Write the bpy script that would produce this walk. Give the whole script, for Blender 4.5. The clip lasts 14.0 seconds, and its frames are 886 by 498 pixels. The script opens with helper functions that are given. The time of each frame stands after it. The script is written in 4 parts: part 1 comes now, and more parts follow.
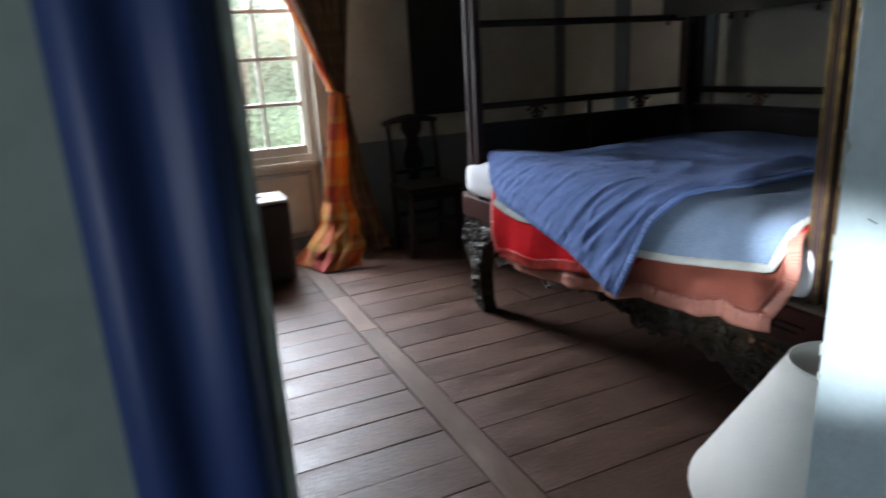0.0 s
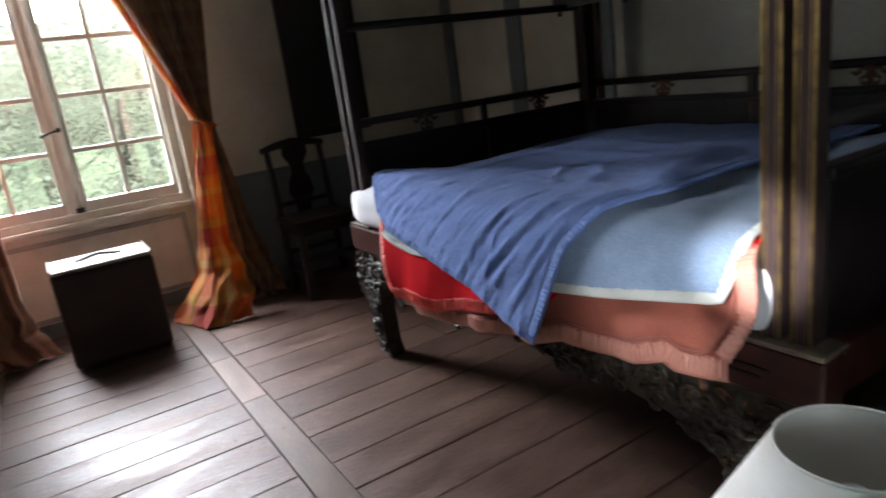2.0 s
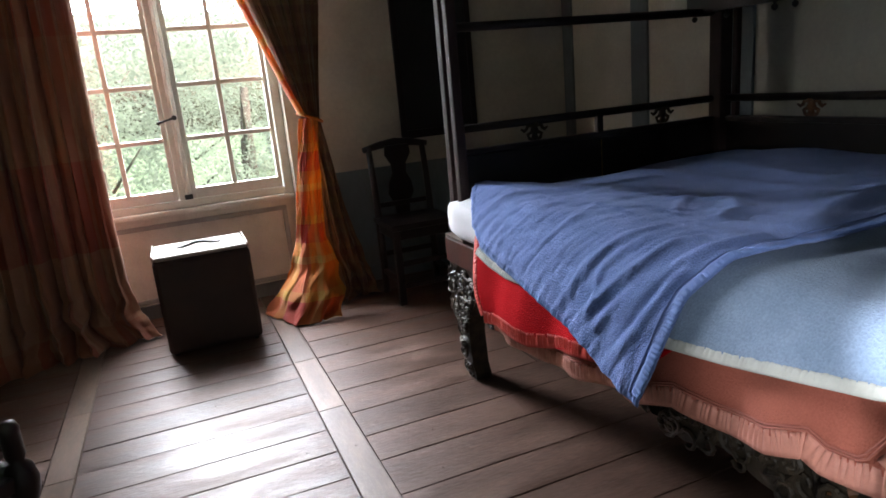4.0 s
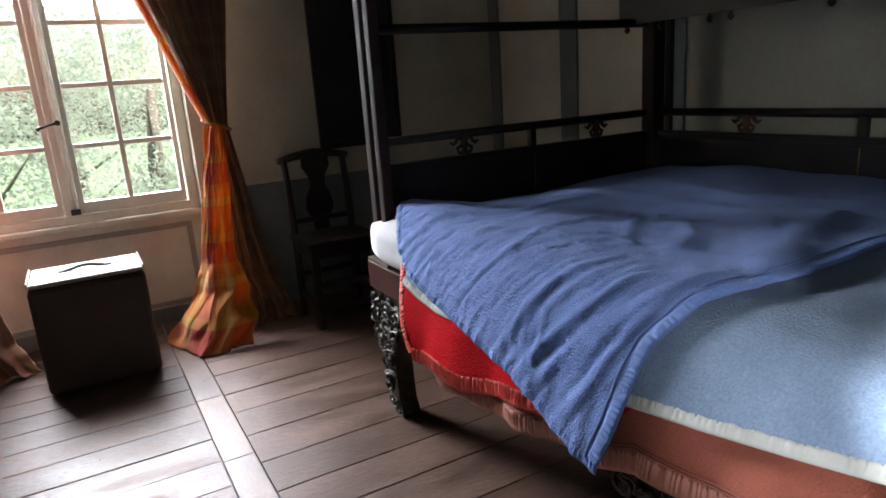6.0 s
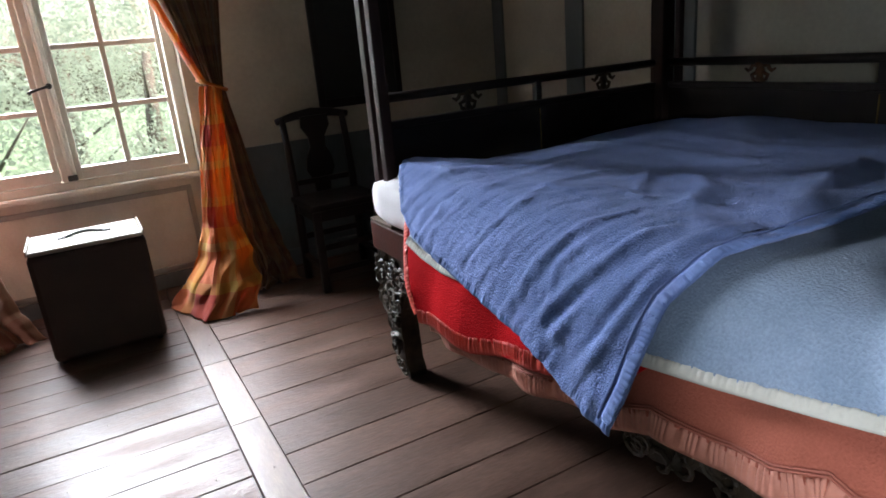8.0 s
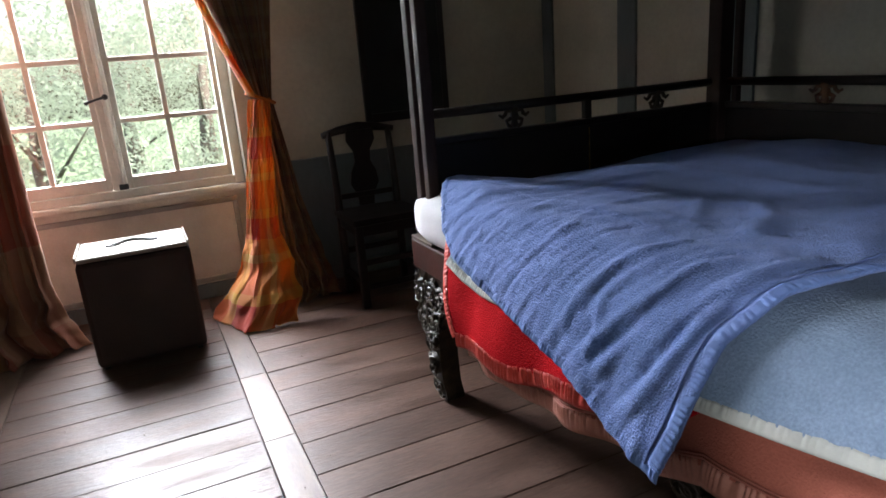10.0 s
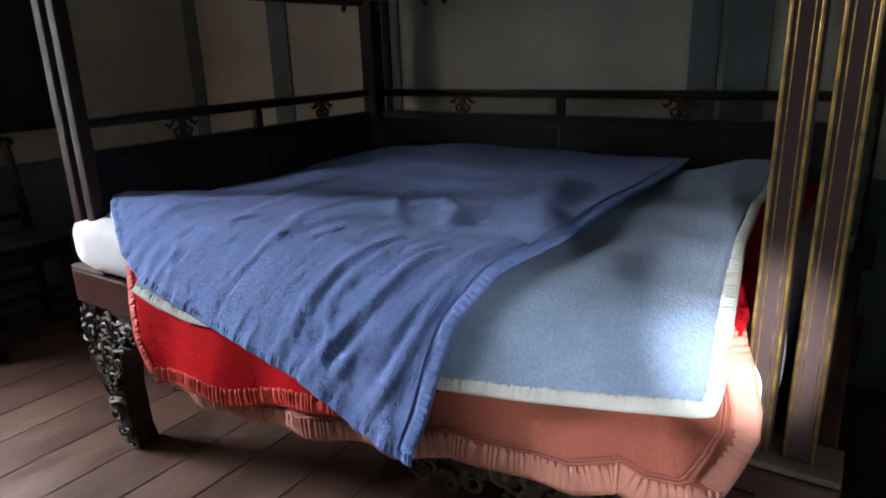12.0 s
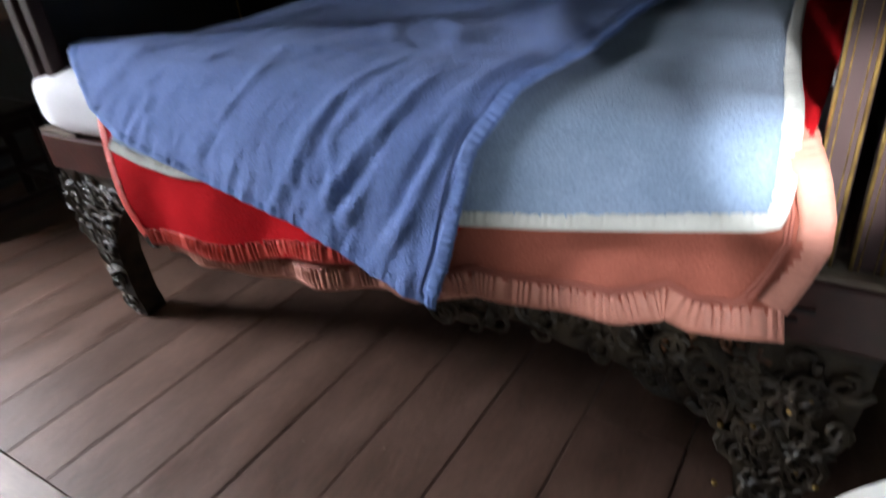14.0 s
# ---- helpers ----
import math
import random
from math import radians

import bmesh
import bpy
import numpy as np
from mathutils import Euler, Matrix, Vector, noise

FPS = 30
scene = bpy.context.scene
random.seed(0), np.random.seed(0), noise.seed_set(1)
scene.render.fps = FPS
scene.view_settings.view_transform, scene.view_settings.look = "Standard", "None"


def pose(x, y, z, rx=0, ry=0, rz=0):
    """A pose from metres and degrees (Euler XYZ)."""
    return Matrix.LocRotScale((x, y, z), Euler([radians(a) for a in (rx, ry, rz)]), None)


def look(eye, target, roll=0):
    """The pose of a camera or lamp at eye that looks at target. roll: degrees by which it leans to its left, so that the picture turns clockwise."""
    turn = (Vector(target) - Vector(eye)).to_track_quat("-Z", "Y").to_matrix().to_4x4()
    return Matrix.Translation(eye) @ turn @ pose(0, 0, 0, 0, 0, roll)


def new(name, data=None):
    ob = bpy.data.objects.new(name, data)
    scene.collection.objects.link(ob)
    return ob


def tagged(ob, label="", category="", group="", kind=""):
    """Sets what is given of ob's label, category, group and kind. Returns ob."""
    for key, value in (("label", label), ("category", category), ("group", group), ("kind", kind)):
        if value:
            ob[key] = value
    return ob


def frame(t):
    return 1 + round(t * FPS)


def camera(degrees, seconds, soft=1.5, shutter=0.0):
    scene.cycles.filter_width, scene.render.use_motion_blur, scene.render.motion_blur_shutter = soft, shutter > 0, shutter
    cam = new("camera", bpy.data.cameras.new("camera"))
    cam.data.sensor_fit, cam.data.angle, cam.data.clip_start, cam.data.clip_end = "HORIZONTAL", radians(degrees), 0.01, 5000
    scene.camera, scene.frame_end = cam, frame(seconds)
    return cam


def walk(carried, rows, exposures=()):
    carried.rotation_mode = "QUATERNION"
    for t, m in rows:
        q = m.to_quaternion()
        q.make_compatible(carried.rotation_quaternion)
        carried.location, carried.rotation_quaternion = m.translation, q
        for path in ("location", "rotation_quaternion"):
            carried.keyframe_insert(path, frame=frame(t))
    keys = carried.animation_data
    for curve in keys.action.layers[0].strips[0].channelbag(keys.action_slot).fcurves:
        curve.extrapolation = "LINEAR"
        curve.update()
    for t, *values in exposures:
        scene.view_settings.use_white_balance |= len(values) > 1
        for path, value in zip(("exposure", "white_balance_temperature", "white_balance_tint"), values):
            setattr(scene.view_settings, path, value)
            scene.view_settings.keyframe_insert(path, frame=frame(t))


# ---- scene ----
cam = camera(68.9, 14.0, soft=1.6, shutter=0.5)
PATH = [
    (0, (0.157, -0.26, 1.335), (0.939, 1.495, 0.78), -3.3),
    (0.5, (0.224, -0.157, 1.328), (1.311, 1.434, 0.79), -4.1),
    (1, (0.333, -0.095, 1.326), (1.547, 1.404, 0.797), -5.2),
    (1.5, (0.418, -0.003, 1.309), (1.516, 1.578, 0.768), -6.8),
    (2, (0.511, 0.098, 1.282), (1.501, 1.752, 0.75), -7.8),
    (2.5, (0.549, 0.178, 1.306), (1.262, 1.976, 0.798), -6.3),
    (5, (0.68, 0.36, 1.296), (1.461, 2.135, 0.808), -3.3),
    (5.5, (0.701, 0.446, 1.289), (1.588, 2.168, 0.792), -3.5),
    (6, (0.74, 0.513, 1.305), (1.672, 2.211, 0.807), -4.0),
    (6.5, (0.768, 0.529, 1.296), (1.727, 2.206, 0.777), -3.8),
    (7, (0.763, 0.535, 1.289), (1.75, 2.181, 0.727), -4.2),
    (7.5, (0.759, 0.551, 1.284), (1.705, 2.203, 0.672), -4.6),
    (10, (0.8, 0.614, 1.287), (1.587, 2.365, 0.726), -4.6),
    (10.5, (0.761, 0.672, 1.277), (1.848, 2.261, 0.736), -2.3),
    (11, (0.714, 0.701, 1.285), (2.122, 2.003, 0.719), -2.9),
    (11.5, (0.703, 0.701, 1.295), (2.228, 1.862, 0.725), -2.1),
    (12, (0.695, 0.717, 1.281), (2.278, 1.79, 0.695), -1.9),
    (12.5, (0.696, 0.731, 1.266), (2.254, 1.766, 0.558), -2.4),
    (13, (0.687, 0.756, 1.271), (2.218, 1.811, 0.533), -4.1),
    (13.5, (0.698, 0.77, 1.259), (2.187, 1.873, 0.506), -4.8),
    (14, (0.762, 0.815, 1.184), (2.195, 1.8, 0.197), -5.9),
]
EXPOSURES = [(0.0, 2.4), (0.5, 2.75), (1.0, 2.6), (1.5, 2.5), (2.0, 2.55), (2.5, 2.65), (5.0, 2.7), (7.5, 2.7), (10.0, 2.7), (12.0, 2.75), (14.0, 2.75)]
walk(cam, [(t, look(eye, target, roll)) for t, eye, target, roll in PATH], [(t, stops, 6050 if t < 1.8 else 6350, 10 if t < 1.8 else 13) for t, stops in EXPOSURES])

# ---- light ----
world = bpy.data.worlds.new("sky")
scene.world = world
world.use_nodes = True
wn = world.node_tree
sky = wn.nodes.new("ShaderNodeTexSky")
sky.sky_type, sky.sun_disc = "NISHITA", False
sky.sun_elevation, sky.sun_rotation = radians(48), radians(60)
sky.dust_density, sky.air_density = 6.0, 1.0
wn.nodes["Background"].inputs["Strength"].default_value = 0.15
wn.links.new(sky.outputs[0], wn.nodes["Background"].inputs["Color"])

sun = new("sun", bpy.data.lights.new("sun", "SUN"))
sun.data.energy, sun.data.angle, sun.data.color = 5.0, radians(8), (1.0, 0.97, 0.92)
sun.matrix_world = look((5, 3, 8), (0, 7, 0))

# the bright sky that the window opening lets in
sky_lamp = new("window_daylight", bpy.data.lights.new("window_daylight", "AREA"))
sky_lamp.data.shape, sky_lamp.data.size, sky_lamp.data.size_y = "RECTANGLE", 1.7, 1.7
sky_lamp.data.energy, sky_lamp.data.color = 108.0, (0.92, 0.95, 1.0)
sky_lamp.matrix_world = look((0.42, 6.4, 2.85), (0.95, 3.0, 0.7))

# the visitors' torches: one in the doorway, one inside on the bed's corner
for at, target, watts, cone in (((0.36, -0.30, 1.17), (0.93, 0.235, 1.00), 17.0, 23), ((0.72, 0.62, 1.12), (1.72, 0.845, 0.84), 28.0, 18.0)):
    torch = new("torch_beam", bpy.data.lights.new("torch_beam", "SPOT"))
    torch.data.energy, torch.data.spot_size, torch.data.spot_blend = watts, radians(cone), 1.0
    torch.data.shadow_soft_size, torch.data.color = 0.02, (0.95, 0.98, 1.0)
    torch.matrix_world = look(at, target)

# added daylight from the unseen corridor behind the visitor, at an assumed window opening
hall_lamp = new("corridor_fill", bpy.data.lights.new("corridor_fill", "AREA"))
hall_lamp.data.shape, hall_lamp.data.size, hall_lamp.data.size_y = "RECTANGLE", 0.6, 1.1
hall_lamp.data.energy, hall_lamp.data.color = 2.0, (0.92, 0.97, 1.0)
hall_lamp.matrix_world = look((-1.52, -1.06, 1.50), (0.96, 0.19, 1.35))


# ---- materials ----
def material(name, color, rough=0.6, metal=0.0, second=None, scale=6.0, grain=60.0, amount=0.35, bump=0.15, stretch=(1, 1, 1), sheen=0.0, per_object=0.0, spec=0.5, bump_distance=0.004, rough_var=0.12):
    """A surface with variation at two scales and fine relief."""
    m = bpy.data.materials.new(name)
    m.use_nodes = True
    n, l = m.node_tree.nodes, m.node_tree.links
    b = n["Principled BSDF"]
    tc, mp = n.new("ShaderNodeTexCoord"), n.new("ShaderNodeMapping")
    mp.inputs["Scale"].default_value = stretch
    l.new(tc.outputs["Object"], mp.inputs["Vector"])
    big, fine = n.new("ShaderNodeTexNoise"), n.new("ShaderNodeTexNoise")
    big.inputs["Scale"].default_value, big.inputs["Detail"].default_value = scale, 5
    fine.inputs["Scale"].default_value, fine.inputs["Detail"].default_value = grain, 4
    l.new(mp.outputs[0], big.inputs["Vector"]), l.new(mp.outputs[0], fine.inputs["Vector"])
    ramp = n.new("ShaderNodeValToRGB")
    ramp.color_ramp.elements[0].position, ramp.color_ramp.elements[1].position = 0.3, 0.72
    two = second or tuple(c * (1 - amount) for c in color)
    ramp.color_ramp.elements[0].color, ramp.color_ramp.elements[1].color = (*two, 1), (*color, 1)
    mix = n.new("ShaderNodeMix")
    mix.data_type, mix.blend_type = "RGBA", "MULTIPLY"
    mix.inputs["Factor"].default_value = amount
    add = n.new("ShaderNodeMath")
    add.operation = "ADD"
    if per_object:
        info, mul = n.new("ShaderNodeObjectInfo"), n.new("ShaderNodeMath")
        mul.operation, mul.inputs[1].default_value = "MULTIPLY_ADD", per_object
        mul.inputs[2].default_value = -per_object / 2
        l.new(info.outputs["Random"], mul.inputs[0]), l.new(mul.outputs[0], add.inputs[1])
        off = n.new("ShaderNodeVectorMath")
        off.operation = "SCALE"
        off.inputs[0].default_value = (7.3, 3.1, 5.7)
        l.new(info.outputs["Random"], off.inputs["Scale"]), l.new(off.outputs[0], mp.inputs["Location"])
    else:
        add.inputs[1].default_value = 0.0
    l.new(big.outputs["Fac"], add.inputs[0]), l.new(add.outputs[0], ramp.inputs[0])
    l.new(ramp.outputs[0], mix.inputs["A"]), l.new(fine.outputs["Color"], mix.inputs["B"])
    grey = n.new("ShaderNodeMapRange")
    grey.inputs["To Min"].default_value, grey.inputs["To Max"].default_value = 0.45, 1.45
    l.new(fine.outputs["Fac"], grey.inputs["Value"])
    l.new(grey.outputs[0], mix.inputs["B"])
    l.new(mix.outputs["Result"], b.inputs["Base Color"])
    rr = n.new("ShaderNodeMapRange")
    rr.inputs["To Min"].default_value, rr.inputs["To Max"].default_value = max(rough - rough_var, 0.03), min(rough + rough_var, 1)
    l.new(big.outputs["Fac"], rr.inputs["Value"]), l.new(rr.outputs[0], b.inputs["Roughness"])
    b.inputs["Metallic"].default_value = metal
    b.inputs["Specular IOR Level"].default_value = spec
    if sheen:
        b.inputs["Sheen Weight"].default_value, b.inputs["Sheen Roughness"].default_value = sheen, 0.5
    bp = n.new("ShaderNodeBump")
    bp.inputs["Strength"].default_value, bp.inputs["Distance"].default_value = bump, bump_distance
    l.new(fine.outputs["Fac"], bp.inputs["Height"]), l.new(bp.outputs[0], b.inputs["Normal"])
    return m


def cloth(name, stops, across, along, backlit):
    """A checked curtain cloth: bands of colour both ways along the weave, letting some light through."""
    m = material(name, (0.8, 0.8, 0.8), 0.75, scale=3, grain=220, amount=0.2, bump=0.2, sheen=0.2)
    n, l = m.node_tree.nodes, m.node_tree.links
    b = n["Principled BSDF"]
    uv, sep = n.new("ShaderNodeUVMap"), n.new("ShaderNodeSeparateXYZ")
    l.new(uv.outputs[0], sep.inputs[0])
    cols = []
    for axis, width in (("X", across), ("Y", along)):
        mul, fr, ramp = n.new("ShaderNodeMath"), n.new("ShaderNodeMath"), n.new("ShaderNodeValToRGB")
        mul.operation, mul.inputs[1].default_value, fr.operation = "MULTIPLY", 1 / width, "FRACT"
        ramp.color_ramp.interpolation = "CONSTANT"
        e = ramp.color_ramp.elements
        while len(e) < len(stops):
            e.new(0.5)
        for i, (p, c) in enumerate(stops):
            e[i].position, e[i].color = p, (*c, 1)
        l.new(sep.outputs[axis], mul.inputs[0]), l.new(mul.outputs[0], fr.inputs[0]), l.new(fr.outputs[0], ramp.inputs[0])
        cols.append(ramp.outputs[0])
    mix = n.new("ShaderNodeMix")
    mix.data_type, mix.inputs["Factor"].default_value = "RGBA", 0.5
    l.new(cols[0], mix.inputs["A"]), l.new(cols[1], mix.inputs["B"])
    old = b.inputs["Base Color"].links[0].from_socket
    wear = n.new("ShaderNodeMix")
    wear.data_type, wear.blend_type, wear.inputs["Factor"].default_value = "RGBA", "MULTIPLY", 0.6
    l.new(mix.outputs["Result"], wear.inputs["A"]), l.new(old, wear.inputs["B"])
    l.new(wear.outputs["Result"], b.inputs["Base Color"])
    tr, ms = n.new("ShaderNodeBsdfTranslucent"), n.new("ShaderNodeMixShader")
    ms.inputs[0].default_value = backlit
    l.new(mix.outputs["Result"], tr.inputs["Color"])
    l.new(b.outputs[0], ms.inputs[1]), l.new(tr.outputs[0], ms.inputs[2])
    l.new(ms.outputs[0], n["Material Output"].inputs["Surface"])
    return m


def glass_material():
    m = bpy.data.materials.new("window_glass")
    m.use_nodes = True
    b = m.node_tree.nodes["Principled BSDF"]
    b.inputs["Transmission Weight"].default_value, b.inputs["Roughness"].default_value = 1.0, 0.03
    b.inputs["IOR"].default_value, b.inputs["Base Color"].default_value = 1.45, (0.97, 1, 0.98, 1)
    return m


PLASTER = material("warm_plaster", (0.66, 0.63, 0.53), 0.85, scale=2.5, grain=45, amount=0.25, bump=0.2)
GREEN_PAINT = material("grey_green_paint", (0.36, 0.42, 0.37), 0.6, scale=4, grain=50, amount=0.25, bump=0.15)
BLUEGREY = material("blue_grey_paint", (0.19, 0.23, 0.245), 0.55, scale=4, grain=50, amount=0.3, bump=0.15, stretch=(1, 1, 0.3))
JAMB_PAINT = material("pale_blue_paint", (0.55, 0.65, 0.68), 0.5, second=(0.47, 0.57, 0.58), scale=7, grain=70, amount=0.2, bump=0.25)
BLUE_PAINT = material("blue_gloss_paint", (0.026, 0.055, 0.20), 0.5, scale=5, grain=40, amount=0.3, bump=0.2, stretch=(1, 1, 0.2))
WORN_EDGE = material("worn_pale_paint", (0.50, 0.56, 0.53), 0.7, second=(0.24, 0.25, 0.22), scale=25, grain=90, amount=0.4, bump=0.5)
CREAM = material("cream_window_paint", (0.74, 0.73, 0.66), 0.5, second=(0.62, 0.61, 0.54), scale=9, grain=80, amount=0.2, bump=0.2)
MOULD_GREY = material("grey_moulding_paint", (0.40, 0.41, 0.40), 0.55, scale=6, grain=60, amount=0.2, bump=0.15)
PLANK = material("worn_oak_plank", (0.130, 0.071, 0.051), 0.47, spec=0.36, second=(0.072, 0.040, 0.029), scale=3.4, grain=26, amount=0.7, bump=0.35, stretch=(1.0, 3.2, 1), per_object=0.24, bump_distance=0.005, rough_var=0.30)
JOIST = material("worn_pale_oak", (0.20, 0.132, 0.095), 0.40, second=(0.105, 0.068, 0.05), scale=4.0, grain=26, amount=0.55, bump=0.12, stretch=(1.0, 3.2, 1), per_object=0.35, bump_distance=0.003, rough_var=0.2)
UNDERFLOOR = material("dark_gap", (0.012, 0.010, 0.008), 0.9)
LACQUER = material("dark_lacquer", (0.020, 0.012, 0.011), 0.42, second=(0.010, 0.006, 0.006), scale=7, grain=60, amount=0.3, bump=0.1)
RED_LACQUER = material("dark_red_lacquer", (0.095, 0.025, 0.018), 0.4, second=(0.03, 0.012, 0.010), scale=8, grain=60, amount=0.4, bump=0.2)
POST_WOOD = material("brown_lacquer_post", (0.060, 0.036, 0.034), 0.6, spec=0.15, second=(0.042, 0.026, 0.024), scale=7, grain=50, amount=0.3, bump=0.15, stretch=(1, 1, 0.2))
CARVED = material("carved_black_lacquer", (0.075, 0.057, 0.036), 0.52, spec=0.35, second=(0.022, 0.018, 0.013), scale=22, grain=120, amount=0.4, bump=0.5)
GILT = material("worn_gilding", (0.55, 0.36, 0.10), 0.4, metal=0.7, second=(0.16, 0.10, 0.04), scale=30, grain=120, amount=0.4, bump=0.3)
RED_GILT = material("worn_red_paint", (0.22, 0.09, 0.035), 0.5, second=(0.06, 0.03, 0.018), scale=25, grain=90, amount=0.4, bump=0.3)
DUSTY = material("dusty_wood", (0.17, 0.14, 0.105), 0.8, second=(0.12, 0.08, 0.06), scale=18, grain=120, amount=0.35, bump=0.3)
BLUE_WOOL = material("blue_fleece", (0.225, 0.325, 0.68), 0.95, second=(0.175, 0.265, 0.58), scale=9, grain=240, amount=0.7, bump=1.0, bump_distance=0.0045, sheen=0.15, spec=0.05)
LIGHT_WOOL = material("light_blue_fleece", (0.275, 0.365, 0.505), 0.95, second=(0.215, 0.295, 0.415), scale=11, grain=200, amount=0.7, bump=1.0, bump_distance=0.0035, sheen=0.15, spec=0.05)
WHITE_SATIN = material("cream_satin_binding", (0.60, 0.61, 0.56), 0.7, spec=0.2, scale=9, grain=150, amount=0.15, bump=0.2)
BLUE_SATIN = material("blue_satin_binding", (0.20, 0.31, 0.66), 0.7, spec=0.2, scale=9, grain=150, amount=0.2, bump=0.2)
RED_WOOL = material("red_wool", (0.58, 0.012, 0.018), 0.95, second=(0.46, 0.008, 0.012), scale=5, grain=240, amount=0.7, bump=1.0, bump_distance=0.0045, spec=0.03)
RED_SATIN = material("red_satin_frill", (0.73, 0.065, 0.04), 0.6, scale=9, grain=150, amount=0.2, bump=0.2)
SALMON_WOOL = material("salmon_wool", (0.42, 0.130, 0.088), 0.95, second=(0.35, 0.107, 0.073), scale=5, grain=240, amount=0.5, bump=1.0, bump_distance=0.0022, sheen=0.05, spec=0.05)
SALMON_SATIN = material("salmon_satin_frill", (0.60, 0.25, 0.18), 0.6, scale=9, grain=150, amount=0.2, bump=0.2)
BLUE_SEAM = material("dark_blue_seam", (0.14, 0.21, 0.47), 0.8, scale=9, grain=150, amount=0.2, bump=0.2)
SALMON_DARK = material("salmon_stitching", (0.43, 0.135, 0.095), 0.8, scale=9, grain=150, amount=0.2, bump=0.2)
SHEET = material("white_sheet", (0.78, 0.78, 0.82), 0.85, scale=4, grain=120, amount=0.1, bump=0.2)
SHADE = material("cream_lampshade", (0.80, 0.79, 0.74), 0.75, scale=5, grain=160, amount=0.08, bump=0.12)
CASE_CLOTH = material("dark_brown_case", (0.060, 0.034, 0.026), 0.6, second=(0.04, 0.022, 0.018), scale=6, grain=180, amount=0.3, bump=0.4)
CASE_TOP = material("pale_case_lid", (0.50, 0.46, 0.40), 0.32, second=(0.40, 0.36, 0.31), scale=6, grain=120, amount=0.2, bump=0.15)
BLACK = material("black_leather", (0.015, 0.014, 0.013), 0.45, scale=20, grain=120, amount=0.3, bump=0.3)
IRON = material("dark_iron", (0.05, 0.05, 0.05), 0.4, metal=0.8, scale=20, grain=100, amount=0.3, bump=0.2)
BRASS = material("brass", (0.6, 0.42, 0.18), 0.3, metal=1.0, scale=20, grain=100, amount=0.2, bump=0.1)
PICTURE = material("dark_painted_silk", (0.022, 0.022, 0.024), 0.45, second=(0.012, 0.012, 0.014), scale=5, grain=40, amount=0.4, bump=0.15)
SEAT_CLOTH = material("faded_green_upholstery", (0.13, 0.15, 0.12), 0.9, scale=8, grain=160, amount=0.3, bump=0.4)
LEAF = material("leaf_green", (0.165, 0.20, 0.135), 0.6, second=(0.085, 0.115, 0.07), scale=1.3, grain=5, amount=0.3, bump=0.0)
BARK = material("bark", (0.10, 0.075, 0.055), 0.9, scale=6, grain=40, amount=0.5, bump=0.6)
LAWN = material("grass", (0.07, 0.12, 0.04), 0.9, scale=2, grain=40, amount=0.5, bump=0.3)
leaf_nodes = LEAF.node_tree.nodes
thin, thin_mix = leaf_nodes.new("ShaderNodeBsdfTranslucent"), leaf_nodes.new("ShaderNodeMixShader")
thin.inputs["Color"].default_value, thin_mix.inputs[0].default_value = (0.31, 0.34, 0.29, 1), 0.5
LEAF.node_tree.links.new(leaf_nodes["Principled BSDF"].outputs[0], thin_mix.inputs[1])
LEAF.node_tree.links.new(thin.outputs[0], thin_mix.inputs[2])
LEAF.node_tree.links.new(thin_mix.outputs[0], leaf_nodes["Material Output"].inputs["Surface"])
GLASS = glass_material()
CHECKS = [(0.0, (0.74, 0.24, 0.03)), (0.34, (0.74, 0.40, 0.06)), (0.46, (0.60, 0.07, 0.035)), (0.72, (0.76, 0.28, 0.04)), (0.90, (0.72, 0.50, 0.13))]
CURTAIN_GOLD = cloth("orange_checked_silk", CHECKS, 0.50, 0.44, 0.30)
# the checked silk browned for its unlit side: shade put into the colour
SHADED_CHECKS = [(0.0, (0.24, 0.12, 0.055)), (0.3, (0.27, 0.16, 0.07)), (0.5, (0.20, 0.08, 0.05)), (0.7, (0.25, 0.12, 0.055)), (0.88, (0.27, 0.17, 0.085))]
CURTAIN_SHADED = cloth("shaded_brown_orange_silk", SHADED_CHECKS, 0.16, 0.22, 0.05)
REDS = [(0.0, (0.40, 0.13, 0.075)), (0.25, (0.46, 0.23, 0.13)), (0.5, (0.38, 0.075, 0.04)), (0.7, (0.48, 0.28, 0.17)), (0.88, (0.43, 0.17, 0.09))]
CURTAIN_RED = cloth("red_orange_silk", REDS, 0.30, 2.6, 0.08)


# ---- mesh helpers ----
def thing(name, at, label, category, group=""):
    ob = new(name)
    ob.empty_display_size = 0.1
    ob.location = at
    return tagged(ob, label, category, group)


def part(name, bm, mat, parent=None, label="", smooth=False):
    me = bpy.data.meshes.new(name)
    bmesh.ops.recalc_face_normals(bm, faces=bm.faces)
    for f in bm.faces:
        f.smooth = smooth
    bm.to_mesh(me)
    bm.free()
    me.materials.append(mat)
    ob = new(name, me)
    if parent is not None:
        ob.parent = parent
        if parent.type == "EMPTY":
            ob.matrix_parent_inverse = Matrix.Translation(parent.location).inverted()
    if label:
        tagged(ob, label)
    return ob


def structure(name, bm, mat, label, category, smooth=False):
    return tagged(part(name, bm, mat, None, "", smooth), label, category, kind="structure")


